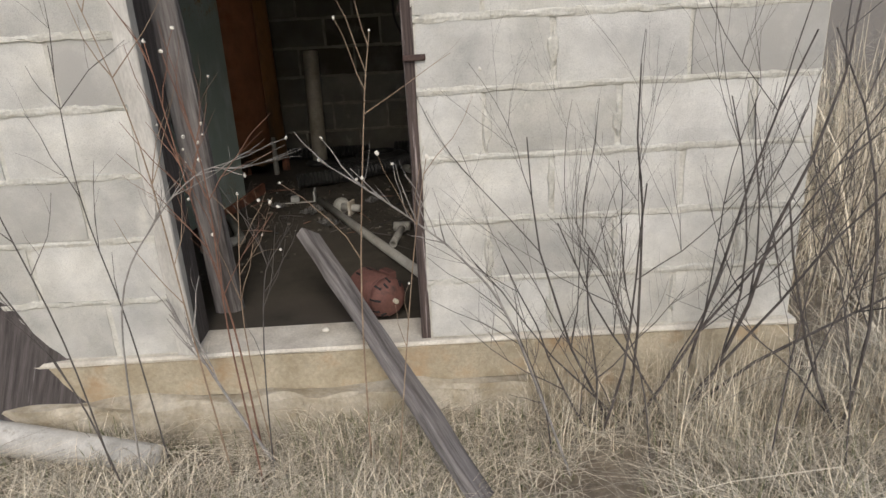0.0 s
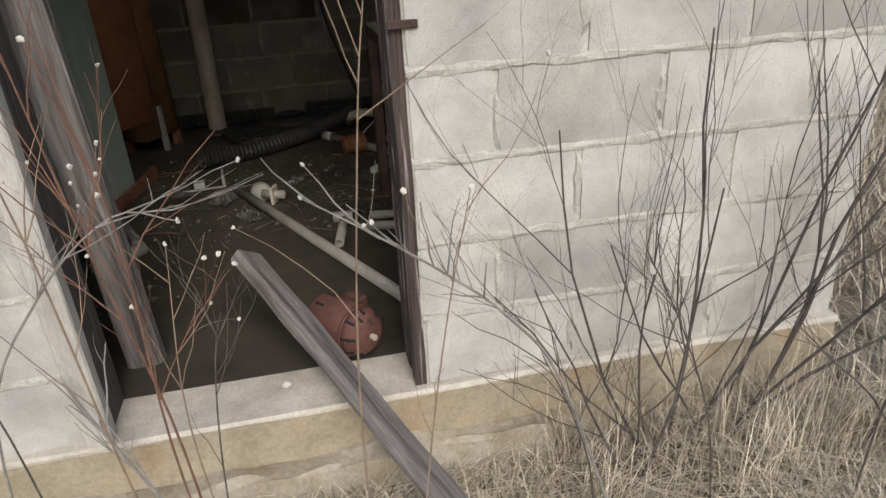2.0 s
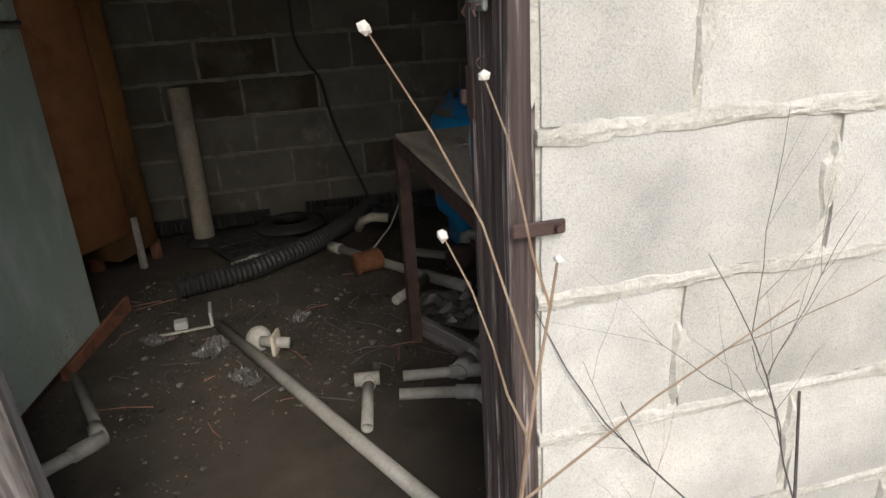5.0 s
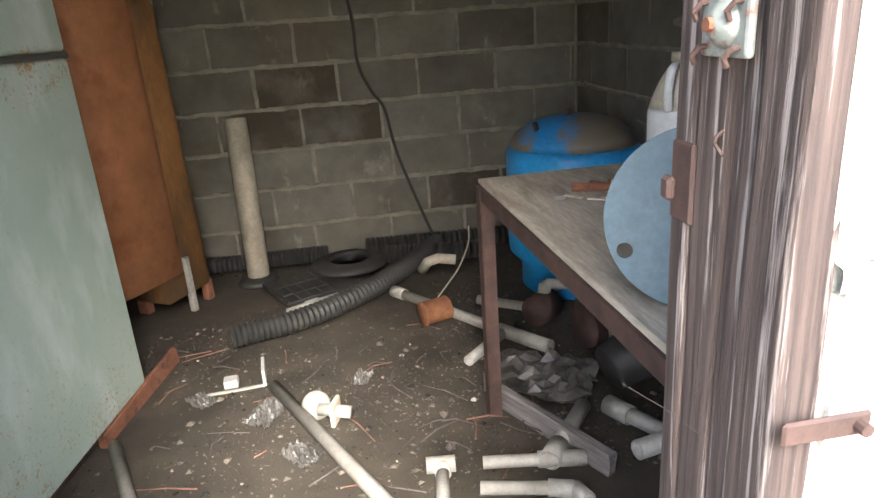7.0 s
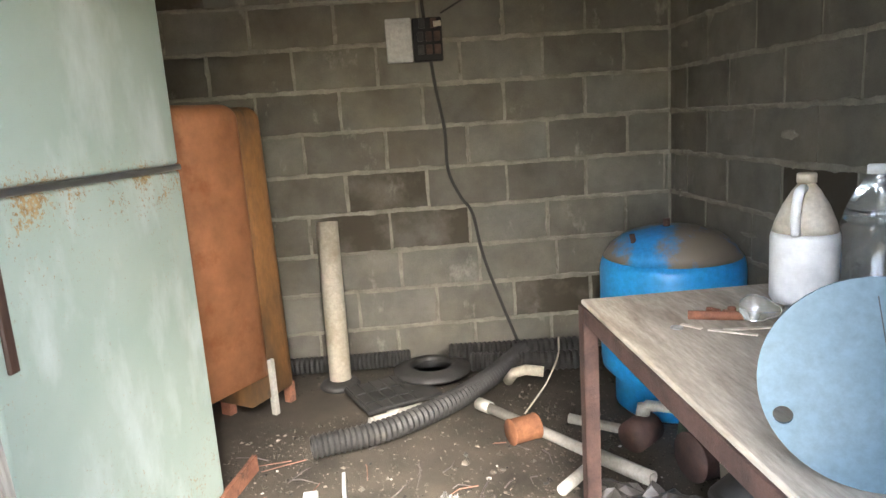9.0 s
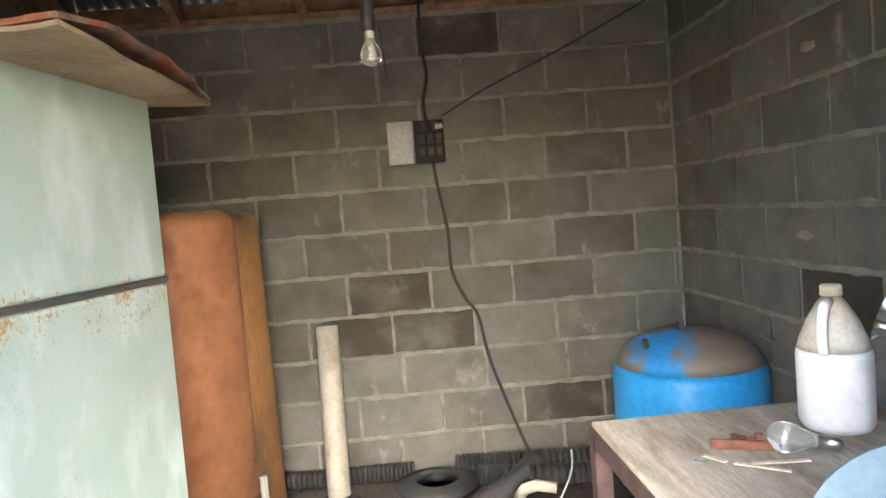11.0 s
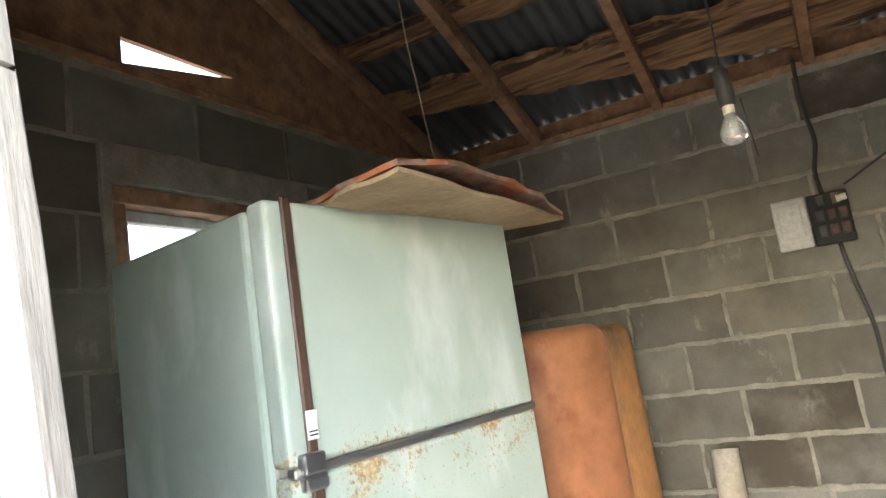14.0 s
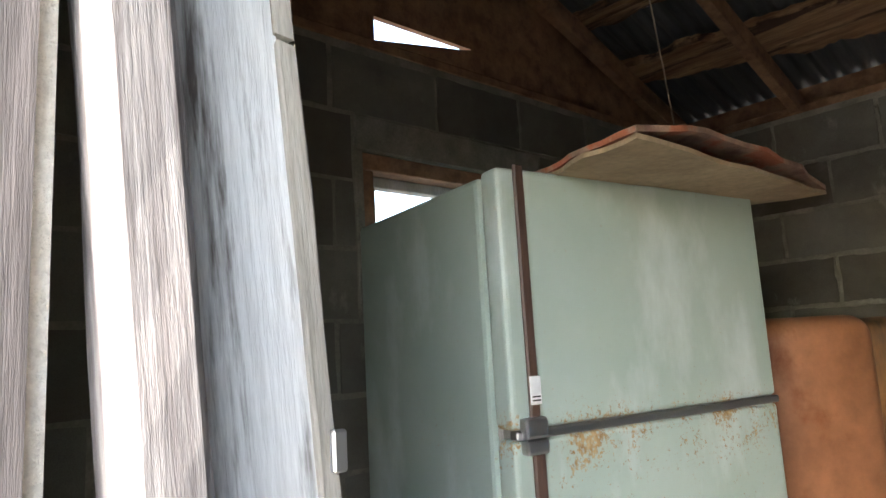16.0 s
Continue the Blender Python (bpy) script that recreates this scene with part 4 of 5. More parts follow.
# things on the table
bulb = thing("light_bulb", "old clear light bulb lying on the table", "light bulb", pose(0.40, 1.155, TZ + 0.031, 0, 90, -38))
part("glass", lathe([(0.013, 0.062), (0.016, 0.045), (0.028, 0.02), (0.031, 0.0), (0.028, -0.016), (0.016, -0.028), (0.0, -0.031)], 24), M_GLASS, bulb, "", None, True)
part("screw_base", lathe([(0.0, 0.105), (0.006, 0.104), (0.0135, 0.096), (0.0135, 0.063), (0.0, 0.0625)], 20), M_CHROME, bulb, "", None, True)
solid("rusty_pipe", tube([(0.272, 1.207, TZ + 0.011), (0.385, 1.165, TZ + 0.011)], 0.0105, 12, None, True, 0.002), M_RUST, "short rusty iron pipe lying on the table", "pipe", None, "", True)
for i in range(7):
    a = random.uniform(0, 6.28)
    rr = random.uniform(0.006, 0.011)
    q = (0.375 + 0.03 * math.cos(a * 3), 1.25 + 0.03 * math.sin(a * 2))
    solid("rusty_nut", lathe([(rr * 0.5, 0), (rr, 0), (rr, rr), (rr * 0.5, rr), (rr * 0.5, 0)], 6), M_RUST, "rusty nut on the tabletop", "nut", pose(q[0], q[1], TZ + 0.001, 0, 0, i * 25), "rusty nuts")
solid("steel_clip", lathe([(0.008, 0), (0.014, 0), (0.014, 0.003), (0.008, 0.003), (0.008, 0)], 20), M_CHROME, "small bright steel washer on the tabletop", "washer", pose(0.222, 1.15, TZ + 0.001))
for a, b in (((0.28, 1.12), (0.36, 1.06)), ((0.31, 1.11), (0.42, 1.10)), ((0.24, 1.17), (0.27, 1.13))):
    solid("scrap_strip", box((0, -0.006, 0.0), ((Vector(b) - Vector(a)).length, 0.006, 0.003), 0.001), M_GRIME, "flat scrap strip on the tabletop", "scrap", pose(a[0], a[1], TZ + 0.001, 0, 0, math.degrees(math.atan2(b[1] - a[1], b[0] - a[0]))), "scrap strips")

# ---- fuse box and cables on the back wall ----
fb = thing("fuse_box", "open grey fuse box hanging from the block wall", "fuse box", pose(-0.27, BACK, 1.53))
part("cover", box((-0.125, -0.075, 0.0), (0.0, -0.065, 0.205), 0.008, 2), M_BOXGREY, fb, "hinged grey cover swung open", pose(0, 0.03, 0, 0, 0, -4))
part("cover_panel", box((-0.105, -0.0795, 0.045), (-0.02, -0.0755, 0.185), 0.004), M_BOXGREY, fb, "", pose(0, 0.03, 0, 0, 0, -4))
part("back_box", box((0.0, -0.05, 0.0), (0.14, -0.002, 0.2), 0.004), M_DARK, fb)
for i, (x, z) in enumerate(((0.02, 0.03), (0.06, 0.03), (0.1, 0.03), (0.02, 0.09), (0.06, 0.09), (0.1, 0.09), (0.03, 0.15), (0.085, 0.15))):
    part("fuse_holder", box((x, -0.07, z), (x + 0.03, -0.05, z + 0.045), 0.004), M_RUSTSTEEL if i % 3 else M_BLACKPLASTIC, fb)
part("wire_block", tube([(0.1, -0.075, 0.165), (0.135, -0.075, 0.168)], 0.014, 8), M_PVCOLD, fb)


def cable(pts, r, label, mat=M_CABLE, name="cable"):
    return solid(name, tube(smooth_path(pts, 6), r, 8), mat, label, "cable", None, "", True)


cable([(-0.2, BACK - 0.012, 2.30), (-0.205, BACK - 0.012, 2.1), (-0.19, BACK - 0.014, 1.95), (-0.215, BACK - 0.014, 1.83), (-0.21, BACK - 0.02, 1.72)], 0.0085, "black cable dropping down the wall to the fuse box")
cable([(-0.19, BACK - 0.02, 1.53), (-0.175, BACK - 0.012, 1.4), (-0.145, BACK - 0.012, 1.2), (-0.14, BACK - 0.012, 1.0), (-0.085, BACK - 0.012, 0.86), (-0.03, BACK - 0.014, 0.77), (0.02, BACK - 0.02, 0.52), (0.16, BACK - 0.05, 0.1), (0.2, BACK - 0.15, 0.03)], 0.0085, "black cable running down the wall to the floor")
cable([(-0.13, BACK - 0.02, 1.75), (0.1, BACK - 0.012, 1.87), (0.45, BACK - 0.012, 2.02), (0.81, BACK - 0.012, 2.19), (0.93, BACK - 0.012, 2.25)], 0.0045, "thin grey cable slanting up the wall", M_BLACKPLASTIC)

pend = thing("pendant_bulb", "bare bulb in a black socket hanging on a cord", "pendant lamp", pose(-0.388, 1.79, 1.718))
part("glass", lathe([(0.0, 0.0), (0.016, 0.003), (0.029, 0.016), (0.031, 0.032), (0.025, 0.052), (0.014, 0.07), (0.012, 0.078)], 24), M_GLASS, pend, "", None, True)
part("screw_base", lathe([(0.0, 0.078), (0.0135, 0.0781), (0.0135, 0.098), (0.0, 0.0981)], 16), M_PVCOLD, pend)
part("socket", lathe([(0.0, 0.098), (0.019, 0.0981), (0.021, 0.13), (0.017, 0.17), (0.019, 0.185), (0.008, 0.2), (0.0, 0.2001)], 20), M_BLACKPLASTIC, pend, "", None, True)
part("cord", tube(smooth_path([(0, 0, 0.19), (0.004, 0, 0.35), (-0.006, 0, 0.55), (0.0, 0, 1.16)], 5), 0.003, 6), M_CABLE, pend)
part("pull_chain", tube([(0.03, 0, 0.11), (0.036, 0, 0.02), (0.04, 0, -0.04)], 0.002, 5), M_CABLE, pend)
solid("hanging_string", tube([(-1.10, 1.62, 1.735), (-1.13, 1.6, 2.2), (-1.16, 1.6, 2.86)], 0.002, 6), M_STALK, "thin pale string hanging from the roof", "string")

# ---- floor clutter ----
def corrugated(pts, r, pitch, name, label):
    path = smooth_path(pts, 14)
    out, acc = [path[0]], 0.0
    for a, b in zip(path, path[1:]):
        n = max(1, int((b - a).length / (pitch / 2)))
        out += [a + (b - a) * (k + 1) / n for k in range(n)]
    rad = [r * (1.0 if i % 2 else 0.84) for i in range(len(out))]
    return solid(name, tube(out, rad, 20, None, True, r * 0.12), M_BLACKPLASTIC, label, "drain hose")


corrugated([(-0.79, 2.13, 0.058), (-0.5, 2.23, 0.058), (-0.22, 2.45, 0.058), (-0.01, 2.7, 0.06), (0.17, 2.95, 0.075)], 0.048, 0.02, "drain_hose", "dusty black corrugated drain hose lying on the floor")
corrugated([(-0.2, 3.03, 0.06), (0.15, 3.0, 0.06), (0.55, 2.98, 0.06)], 0.055, 0.02, "drain_hose", "dusty black corrugated hose along the wall foot")
corrugated([(-0.1, 2.9, 0.055), (0.2, 2.84, 0.055), (0.42, 2.82, 0.055)], 0.05, 0.02, "drain_hose", "dusty black corrugated hose along the wall foot")
corrugated([(-1.05, 3.06, 0.05), (-0.7, 3.05, 0.05), (-0.4, 3.05, 0.05)], 0.045, 0.02, "drain_hose", "dusty black corrugated hose along the wall foot")

vent = thing("vent_cover", "dusty black plastic vent flange on a flat grille", "vent cover", pose(-0.42, 2.70, 0.02, 0, 0, 24))
bmv = box((-0.26, -0.16, 0.0), (0.1, 0.16, 0.02), 0.004)
part("grille_plate", bmv, M_BLACKPLASTIC, vent)
for i in range(5):
    part("rib", box((-0.25 + i * 0.055, -0.155, 0.02), (-0.243 + i * 0.055, 0.155, 0.028)), M_BLACKPLASTIC, vent)
for yy in (-0.08, 0.03):
    part("rib", box((-0.255, yy, 0.02), (0.0, yy + 0.008, 0.027)), M_BLACKPLASTIC, vent)
part("flange", lathe([(0.1, 0.03), (0.185, 0.02), (0.19, 0.034), (0.14, 0.042), (0.118, 0.056), (0.1, 0.056), (0.095, 0.035), (0.1, 0.03)], 40), M_BLACKPLASTIC, vent, "", pose(0.18, 0.10, 0.0), True)


def pvc(pts, r, label, fit_at=(), name="pvc_pipe", mat=M_PVC):
    """A plastic pipe with sockets where it is joined."""
    t = thing(name, label, "pipe", None, "loose plastic pipes")
    part("tube", tube(pts, r, 16, None, True, r * 0.18), mat, t, "", None, True)
    for a, b in fit_at:
        part("socket", tube([a, b], r * 1.28, 16, None, True, r * 0.2), mat, t, "", None, True)
    return t


pvc([(-0.607, 1.765, 0.022), (0.033, 0.418, 0.022)], 0.0215, "long grey-white plastic pipe lying across the floor")
pvc([(-1.07, 1.54, 0.02), (-0.915, 1.16, 0.02), (-0.91, 1.13, 0.02), (-0.93, 1.1, 0.02), (-1.06, 1.0, 0.02)], 0.019, "bent plastic pipe with an elbow on the floor", [((-0.935, 1.2, 0.02), (-0.905, 1.125, 0.02)), ((-0.895, 1.135, 0.02), (-0.97, 1.07, 0.02))])
pvc([(-0.11, 1.2, 0.02), (-0.152, 0.93, 0.02)], 0.018, "short plastic pipe with a tee", [((-0.155, 1.195, 0.022), (-0.075, 1.185, 0.022)), ((-0.108, 1.2, 0.02), (-0.116, 1.15, 0.02))])
pvc([(0.0, 1.17, 0.02), (0.28, 1.12, 0.02)], 0.018, "short plastic pipe stub among fittings", [((0.15, 1.145, 0.02), (0.28, 1.12, 0.02))])
pvc([(-0.03, 1.07, 0.02), (0.2, 1.01, 0.02), (0.22, 0.96, 0.02)], 0.018, "short plastic pipe with an elbow", [((0.14, 1.027, 0.02), (0.205, 1.005, 0.02)), ((0.205, 1.01, 0.02), (0.222, 0.955, 0.02))])
pvc([(0.2, 1.15, 0.03), (0.35, 1.32, 0.05)], 0.024, "short plastic pipe leaning on rubble", [((0.175, 1.12, 0.03), (0.225, 1.18, 0.03))])
pvc([(0.44, 1.31, 0.035), (0.5, 1.2, 0.035), (0.62, 1.0, 0.03)], 0.024, "white plastic pipe with an elbow under the table", [((0.43, 1.33, 0.035), (0.47, 1.25, 0.035))])
pvc([(0.42, 1.1, 0.03), (0.6, 1.14, 0.03), (0.75, 1.06, 0.03)], 0.028, "plastic pipe joint under the table", [((0.52, 1.12, 0.03), (0.62, 1.13, 0.03))])
pvc([(-0.1, 2.44, 0.03), (0.22, 1.985, 0.025), (0.39, 1.75, 0.025)], 0.021, "dirty plastic pipe lying under the table", [((-0.115, 2.46, 0.03), (-0.07, 2.4, 0.03)), ((0.25, 1.945, 0.025), (0.39, 1.75, 0.025))])
pvc([(0.26, 1.92, 0.025), (0.08, 1.74, 0.022)], 0.02, "short branch pipe on the floor")
pvc([(-0.56, 2.33, 0.05), (-0.42, 2.4, 0.05), (-0.36, 2.43, 0.05)], 0.02, "white pipe fittings lying by the hose", [((-0.5, 2.36, 0.05), (-0.45, 2.385, 0.05)), ((-0.57, 2.32, 0.0), (-0.56, 2.33, 0.06))])
pvc([(0.22, 2.2, 0.05), (0.46, 2.04, 0.04), (0.46, 2.04, 0.14), (0.475, 2.035, 0.155), (0.6, 1.98, 0.15), (0.61, 1.975, 0.135), (0.61, 1.96, 0.1)], 0.02, "plumbed plastic pipe run in front of the tank", [((0.43, 2.06, 0.04), (0.465, 2.035, 0.04)), ((0.46, 2.04, 0.03), (0.46, 2.04, 0.07)), ((0.46, 2.04, 0.11), (0.467, 2.037, 0.155)), ((0.57, 1.993, 0.151), (0.61, 1.975, 0.15)), ((0.61, 1.97, 0.15), (0.61, 1.965, 0.1))])
pvc([(0.05, 2.68, 0.03), (0.07, 2.62, 0.09), (0.12, 2.6, 0.11), (0.2, 2.58, 0.1)], 0.024, "old plastic trap bend by the wall", mat=M_PVCOLD)
cable([(0.07, 2.36, 0.01), (0.14, 2.42, 0.06), (0.2, 2.5, 0.09), (0.25, 2.5, 0.2), (0.26, 2.52, 0.28)], 0.004, "thin yellow wire twisted upward", M_PVCOLD, "wire")

solid("rusty_can", lathe([(0.0, 0.0), (0.05, 0.001), (0.052, 0.004), (0.049, 0.008), (0.049, 0.11), (0.052, 0.114), (0.052, 0.118), (0.046, 0.118), (0.045, 0.02), (0.0, 0.018)], 28), M_CANRUST, "bright rusty tin can lying on its side", "can", pose(-0.03, 2.12, 0.052, 0, 90, 20), "rusty cans", True)
solid("rusty_can", lathe([(0.0, 0.0), (0.06, 0.001), (0.06, 0.12), (0.05, 0.12), (0.05, 0.02), (0.0, 0.018)], 28), M_RUSTSTEEL, "dark rusty tin can under the table", "can", pose(0.4, 1.98, 0.06, 0, 90, 40), "rusty cans", True)
solid("paint_can", lathe([(0.0, 0.0), (0.083, 0.0), (0.085, 0.006), (0.081, 0.01), (0.081, 0.155), (0.085, 0.16), (0.085, 0.168), (0.072, 0.168), (0.07, 0.02), (0.0, 0.02)], 32), M_RUSTSTEEL, "dark paint-spattered tin can under the table", "can", pose(0.52, 1.76, 0.085, 0, 90, 15), "", True)
solid("green_valve", lathe([(0.0, 0.0), (0.045, 0.0), (0.045, 0.06), (0.055, 0.07), (0.05, 0.11), (0.02, 0.12), (0.0, 0.12)], 20), material("green_iron", (0.03, 0.05, 0.035), (0.06, 0.09, 0.06), 9, 0.6, 0.2), "dark green iron pump fitting on the floor", "valve", pose(0.61, 1.94, 0.0), "", True)
bucket = thing("bucket", "dirty white plastic bucket under the table", "bucket", pose(0.7, 1.62, 0.0))
part("pail", lathe([(0.0, 0.0), (0.12, 0.001), (0.125, 0.01), (0.145, 0.29), (0.152, 0.29), (0.152, 0.32), (0.142, 0.32), (0.118, 0.02), (0.0, 0.02)], 36), M_PVCOLD, bucket, "", None, True)
solid("plastic_pot", lathe([(0.0, 0.0), (0.07, 0.001), (0.075, 0.01), (0.1, 0.18), (0.108, 0.18), (0.108, 0.2), (0.098, 0.2), (0.072, 0.02), (0.0, 0.02)], 32), M_BLACKPLASTIC, "cracked grey plastic pot lying on its side", "pot", pose(0.47, 1.42, 0.1, 0, 72, 10), "", True)
solid("plastic_pot", lathe([(0.0, 0.0), (0.06, 0.001), (0.09, 0.16), (0.096, 0.17), (0.086, 0.17), (0.062, 0.02), (0.0, 0.02)], 32), M_BLACKPLASTIC, "dark plastic pot lying under the table", "pot", pose(0.66, 1.33, 0.09, 0, 80, -40), "", True)
solid("floor_board", rough_plank(0.46, 0.1, 0.03, 10, 0.004, 41), M_GREYWOOD, "short dusty board lying on the floor", "board", between((0.13, 1.47, 0.02), (0.33, 1.05, 0.02), 90))
solid("red_board", rough_plank(0.55, 0.07, 0.02, 10, 0.003, 44), M_RUST, "rusty red metal strip by the refrigerator foot", "metal strip", between((-1.0, 2.1, 0.03), (-1.08, 1.72, 0.015), 90))
def crumpled(w, d, hgt, seed):
    """A creased thin sheet with an edge thickness."""
    bm = bmesh.new()
    n = 14
    lay2 = []
    for t in (0.0, 0.003):
        lay2.append([[bm.verts.new((w * (i / n - 0.5) * (1 + 0.2 * noise.noise((j * 0.7, seed, 1))), d * (j / n - 0.5) * (1 + 0.2 * noise.noise((i * 0.7, seed, 5))),
                     t + 0.004 + hgt * abs(noise.noise((i * 0.45 + seed, j * 0.45, seed))))) for j in range(n + 1)] for i in range(n + 1)])
    a, b = lay2
    for i in range(n):
        for j in range(n):
            bm.faces.new((a[i][j], a[i][j + 1], a[i + 1][j + 1], a[i + 1][j]))
            bm.faces.new((b[i][j], b[i + 1][j], b[i + 1][j + 1], b[i][j + 1]))
    for i in range(n):
        for p, q in (((i, 0), (i + 1, 0)), ((i + 1, n), (i, n)), ((0, i + 1), (0, i)), ((n, i), (n, i + 1))):
            bm.faces.new((a[p[0]][p[1]], a[q[0]][q[1]], b[q[0]][q[1]], b[p[0]][p[1]]))
    return bm


solid("crumpled_sheet", crumpled(0.34, 0.28, 0.075, 3.3), M_CRUMPLE, "crumpled dirty grey plastic sheet on the floor", "plastic sheet", pose(0.3, 1.58, 0.0, 0, 0, -30))
for x, y, w, sd in ((-0.62, 1.62, 0.16, 1.1), (-0.5, 1.35, 0.12, 2.2), (-0.3, 1.75, 0.09, 4.1), (-0.85, 1.75, 0.1, 5.2)):
    solid("plastic_scrap", crumpled(w, w * 0.6, 0.035, sd), M_CRUMPLE, "torn scrap of dirty plastic on the floor", "plastic scrap", pose(x, y, 0.0, 0, 0, sd * 60), "plastic scraps")
tr = thing("trap_fitting", "white plastic valve fitting with a round flange", "fitting", pose(-0.42, 1.53, 0.04, 0, 0, -20))
part("flange", lathe([(0.0, 0.0), (0.045, 0.0), (0.047, 0.006), (0.03, 0.014), (0.02, 0.016), (0.0, 0.0161)], 24), M_PVC, tr, "", pose(-0.045, 0.02, 0.0, 60, 20, 0), True)
part("barrel", tube([(-0.03, 0, 0.0), (0.08, -0.01, 0.0)], 0.02, 14), M_PVC, tr, "", None, True)
part("clamp", box((0.02, -0.045, -0.04), (0.035, 0.03, 0.04), 0.006, 2), M_GRIME, tr)
br = thing("bracket", "white metal bracket lying on the floor", "bracket", pose(-0.64, 1.80, 0.006, 0, 0, 5))
part("arm", box((-0.2, -0.006, 0.0), (0.0, 0.006, 0.008), 0.001), M_PVC, br)
part("arm", box((-0.006, 0.0, 0.0), (0.006, 0.11, 0.06), 0.001), M_BOXGREY, br)
part("stub", box((-0.14, 0.02, 0.0), (-0.09, 0.07, 0.03), 0.004), M_BOXGREY, br)
for i in range(170):
    x, y = random.uniform(-1.0, 0.5), random.uniform(0.95, 2.3)
    if -0.75 < x < 0.0 and y < 1.2:
        continue
    s = random.uniform(0.003, 0.008) if i % 4 else random.uniform(0.008, 0.02)
    bmr = bmesh.new()
    bmesh.ops.create_icosphere(bmr, subdivisions=1, radius=s)
    for v in bmr.verts:
        v.co *= random.uniform(0.6, 1.2)
        v.co.z = v.co.z * 0.5
    solid("rubble", bmr, random.choice((M_PVC, M_GRIT, M_SLAB, M_SLAB, M_SLAB, M_GRIT, M_GRIT, M_BLACKPLASTIC, M_TWIG)), "small crumb of rubble on the floor", "rubble", pose(x, y, s * 0.3, 0, 0, i * 40), "rubble")
def grit(n, seed):
    """Soil, crumbs and flakes trodden over the slab, thicker in drifts."""
    rng = np.random.default_rng(seed)
    verts, faces = [], []
    while len(verts) < n * 5:
        x, y = rng.uniform(-1.15, 0.95), rng.uniform(0.5, 3.05)
        drift = noise.noise((x * 2.1, y * 2.1, 4.0)) + (0.25 if y > 1.1 else -0.25)
        if rng.random() > 0.25 + drift * 0.9:
            continue
        q = rng.uniform(0.0015, 0.005) * (2.4 if rng.random() < 0.06 else 1)
        a, b = rng.uniform(0, 6.28), len(verts)
        for k in range(4):
            d = a + k * 1.57 + rng.uniform(-0.5, 0.5)
            verts.append((x + math.cos(d) * q * rng.uniform(0.7, 1.6), y + math.sin(d) * q * rng.uniform(0.7, 1.6), 0.0005))
        verts.append((x, y, q * rng.uniform(0.4, 1.1)))
        faces += [(b + k, b + (k + 1) % 4, b + 4) for k in range(4)]
    return tagged(raw("floor_grit", verts, faces, M_GRIT), "brown soil crumbs and flakes scattered over the floor", "debris", "", "stuff")


grit(9000, 8)
for i in range(60):
    x, y = random.uniform(-1.0, 0.3), random.uniform(1.1, 2.2)
    a = random.uniform(0, 6.28)
    ln = random.uniform(0.05, 0.2)
    p0 = Vector((x, y, 0.004))
    p1 = p0 + Vector((math.cos(a), math.sin(a), 0)) * ln
    mid = (p0 + p1) / 2 + Vector((random.uniform(-0.02, 0.02), random.uniform(-0.02, 0.02), 0.006))
    solid("dead_twig", tube([p0, mid, p1], [0.003, 0.0025, 0.0012], 5), random.choice((M_TWIG, M_TWIG, M_REDSTALK)), "dry twig fallen on the floor", "twig", None, "floor twigs")

# ---- doorway: red pump motor and grey plank ----
motor = thing("pump_motor", "red-brown rusty electric pump motor lying on the sill", "motor", pose(-0.185, 0.24, 0.08, 0, 0, -52) @ Matrix.Diagonal((0.92, 0.92, 0.92, 1)))
part("housing", tube([(-0.1, 0, 0), (-0.09, 0, 0), (0.05, 0, 0), (0.06, 0, 0)], [0.072, 0.08, 0.08, 0.074], 28), M_MOTOR, motor, "", None, True)
part("end_bell", tube([(0.062, 0, 0), (0.085, 0, 0), (0.11, 0, 0), (0.118, 0, 0)], [0.081, 0.076, 0.056, 0.034], 28), M_MOTOR, motor, "", None, True)
for i in range(9):
    part("vent_slot", box((0.0, -0.004, -0.003), (0.034, 0.004, 0.003), 0.001), M_DARK, motor, "", pose(0, 0, 0, 360 * i / 9) @ pose(0.066, 0, 0.0785, 0, 14, 0))
for i in range(6):
    part("vent_slot", box((-0.012, -0.004, -0.003), (0.012, 0.004, 0.003), 0.001), M_DARK, motor, "", pose(0, 0, 0, 60 * i + 20) @ pose(0.1, 0, 0.066, 0, 42, 0))
for i in range(5):
    part("vent_slot", box((-0.018, -0.004, -0.003), (0.018, 0.004, 0.003), 0.001), M_DARK, motor, "", pose(0, 0, 0, 36 * i - 80) @ pose(-0.06, 0, 0.0795))
part("band", tube([(0.055, 0, 0), (0.064, 0, 0)], 0.0825, 28), M_MOTOR, motor, "", None, True)
part("junction_box", box((-0.05, 0.05, 0.03), (0.02, 0.088, 0.07), 0.006, 2), M_MOTOR, motor)
part("shaft", tube([(0.11, 0, 0), (0.135, 0, 0)], 0.009, 10), M_PVCOLD, motor)
part("foot", box((-0.08, -0.06, -0.085), (0.05, 0.06, -0.076), 0.002), M_RUSTSTEEL, motor)
solid("grey_plank", rough_plank(1.165, 0.088, 0.04, 34, 0.006, 55, 0.002), M_GREYWOOD, "grey weathered plank leaning from the grass over the sill", "plank", between((0.121, -0.529, -0.223), (-0.429, 0.365, 0.27), 32))
solid("white_stone", lathe([(0.0, 0.0), (0.012, 0.002), (0.014, 0.008), (0.006, 0.015), (0.0, 0.016)], 9), M_SEED, "small white pebble on the sill", "pebble", pose(-0.36, 0.1, 0.002))

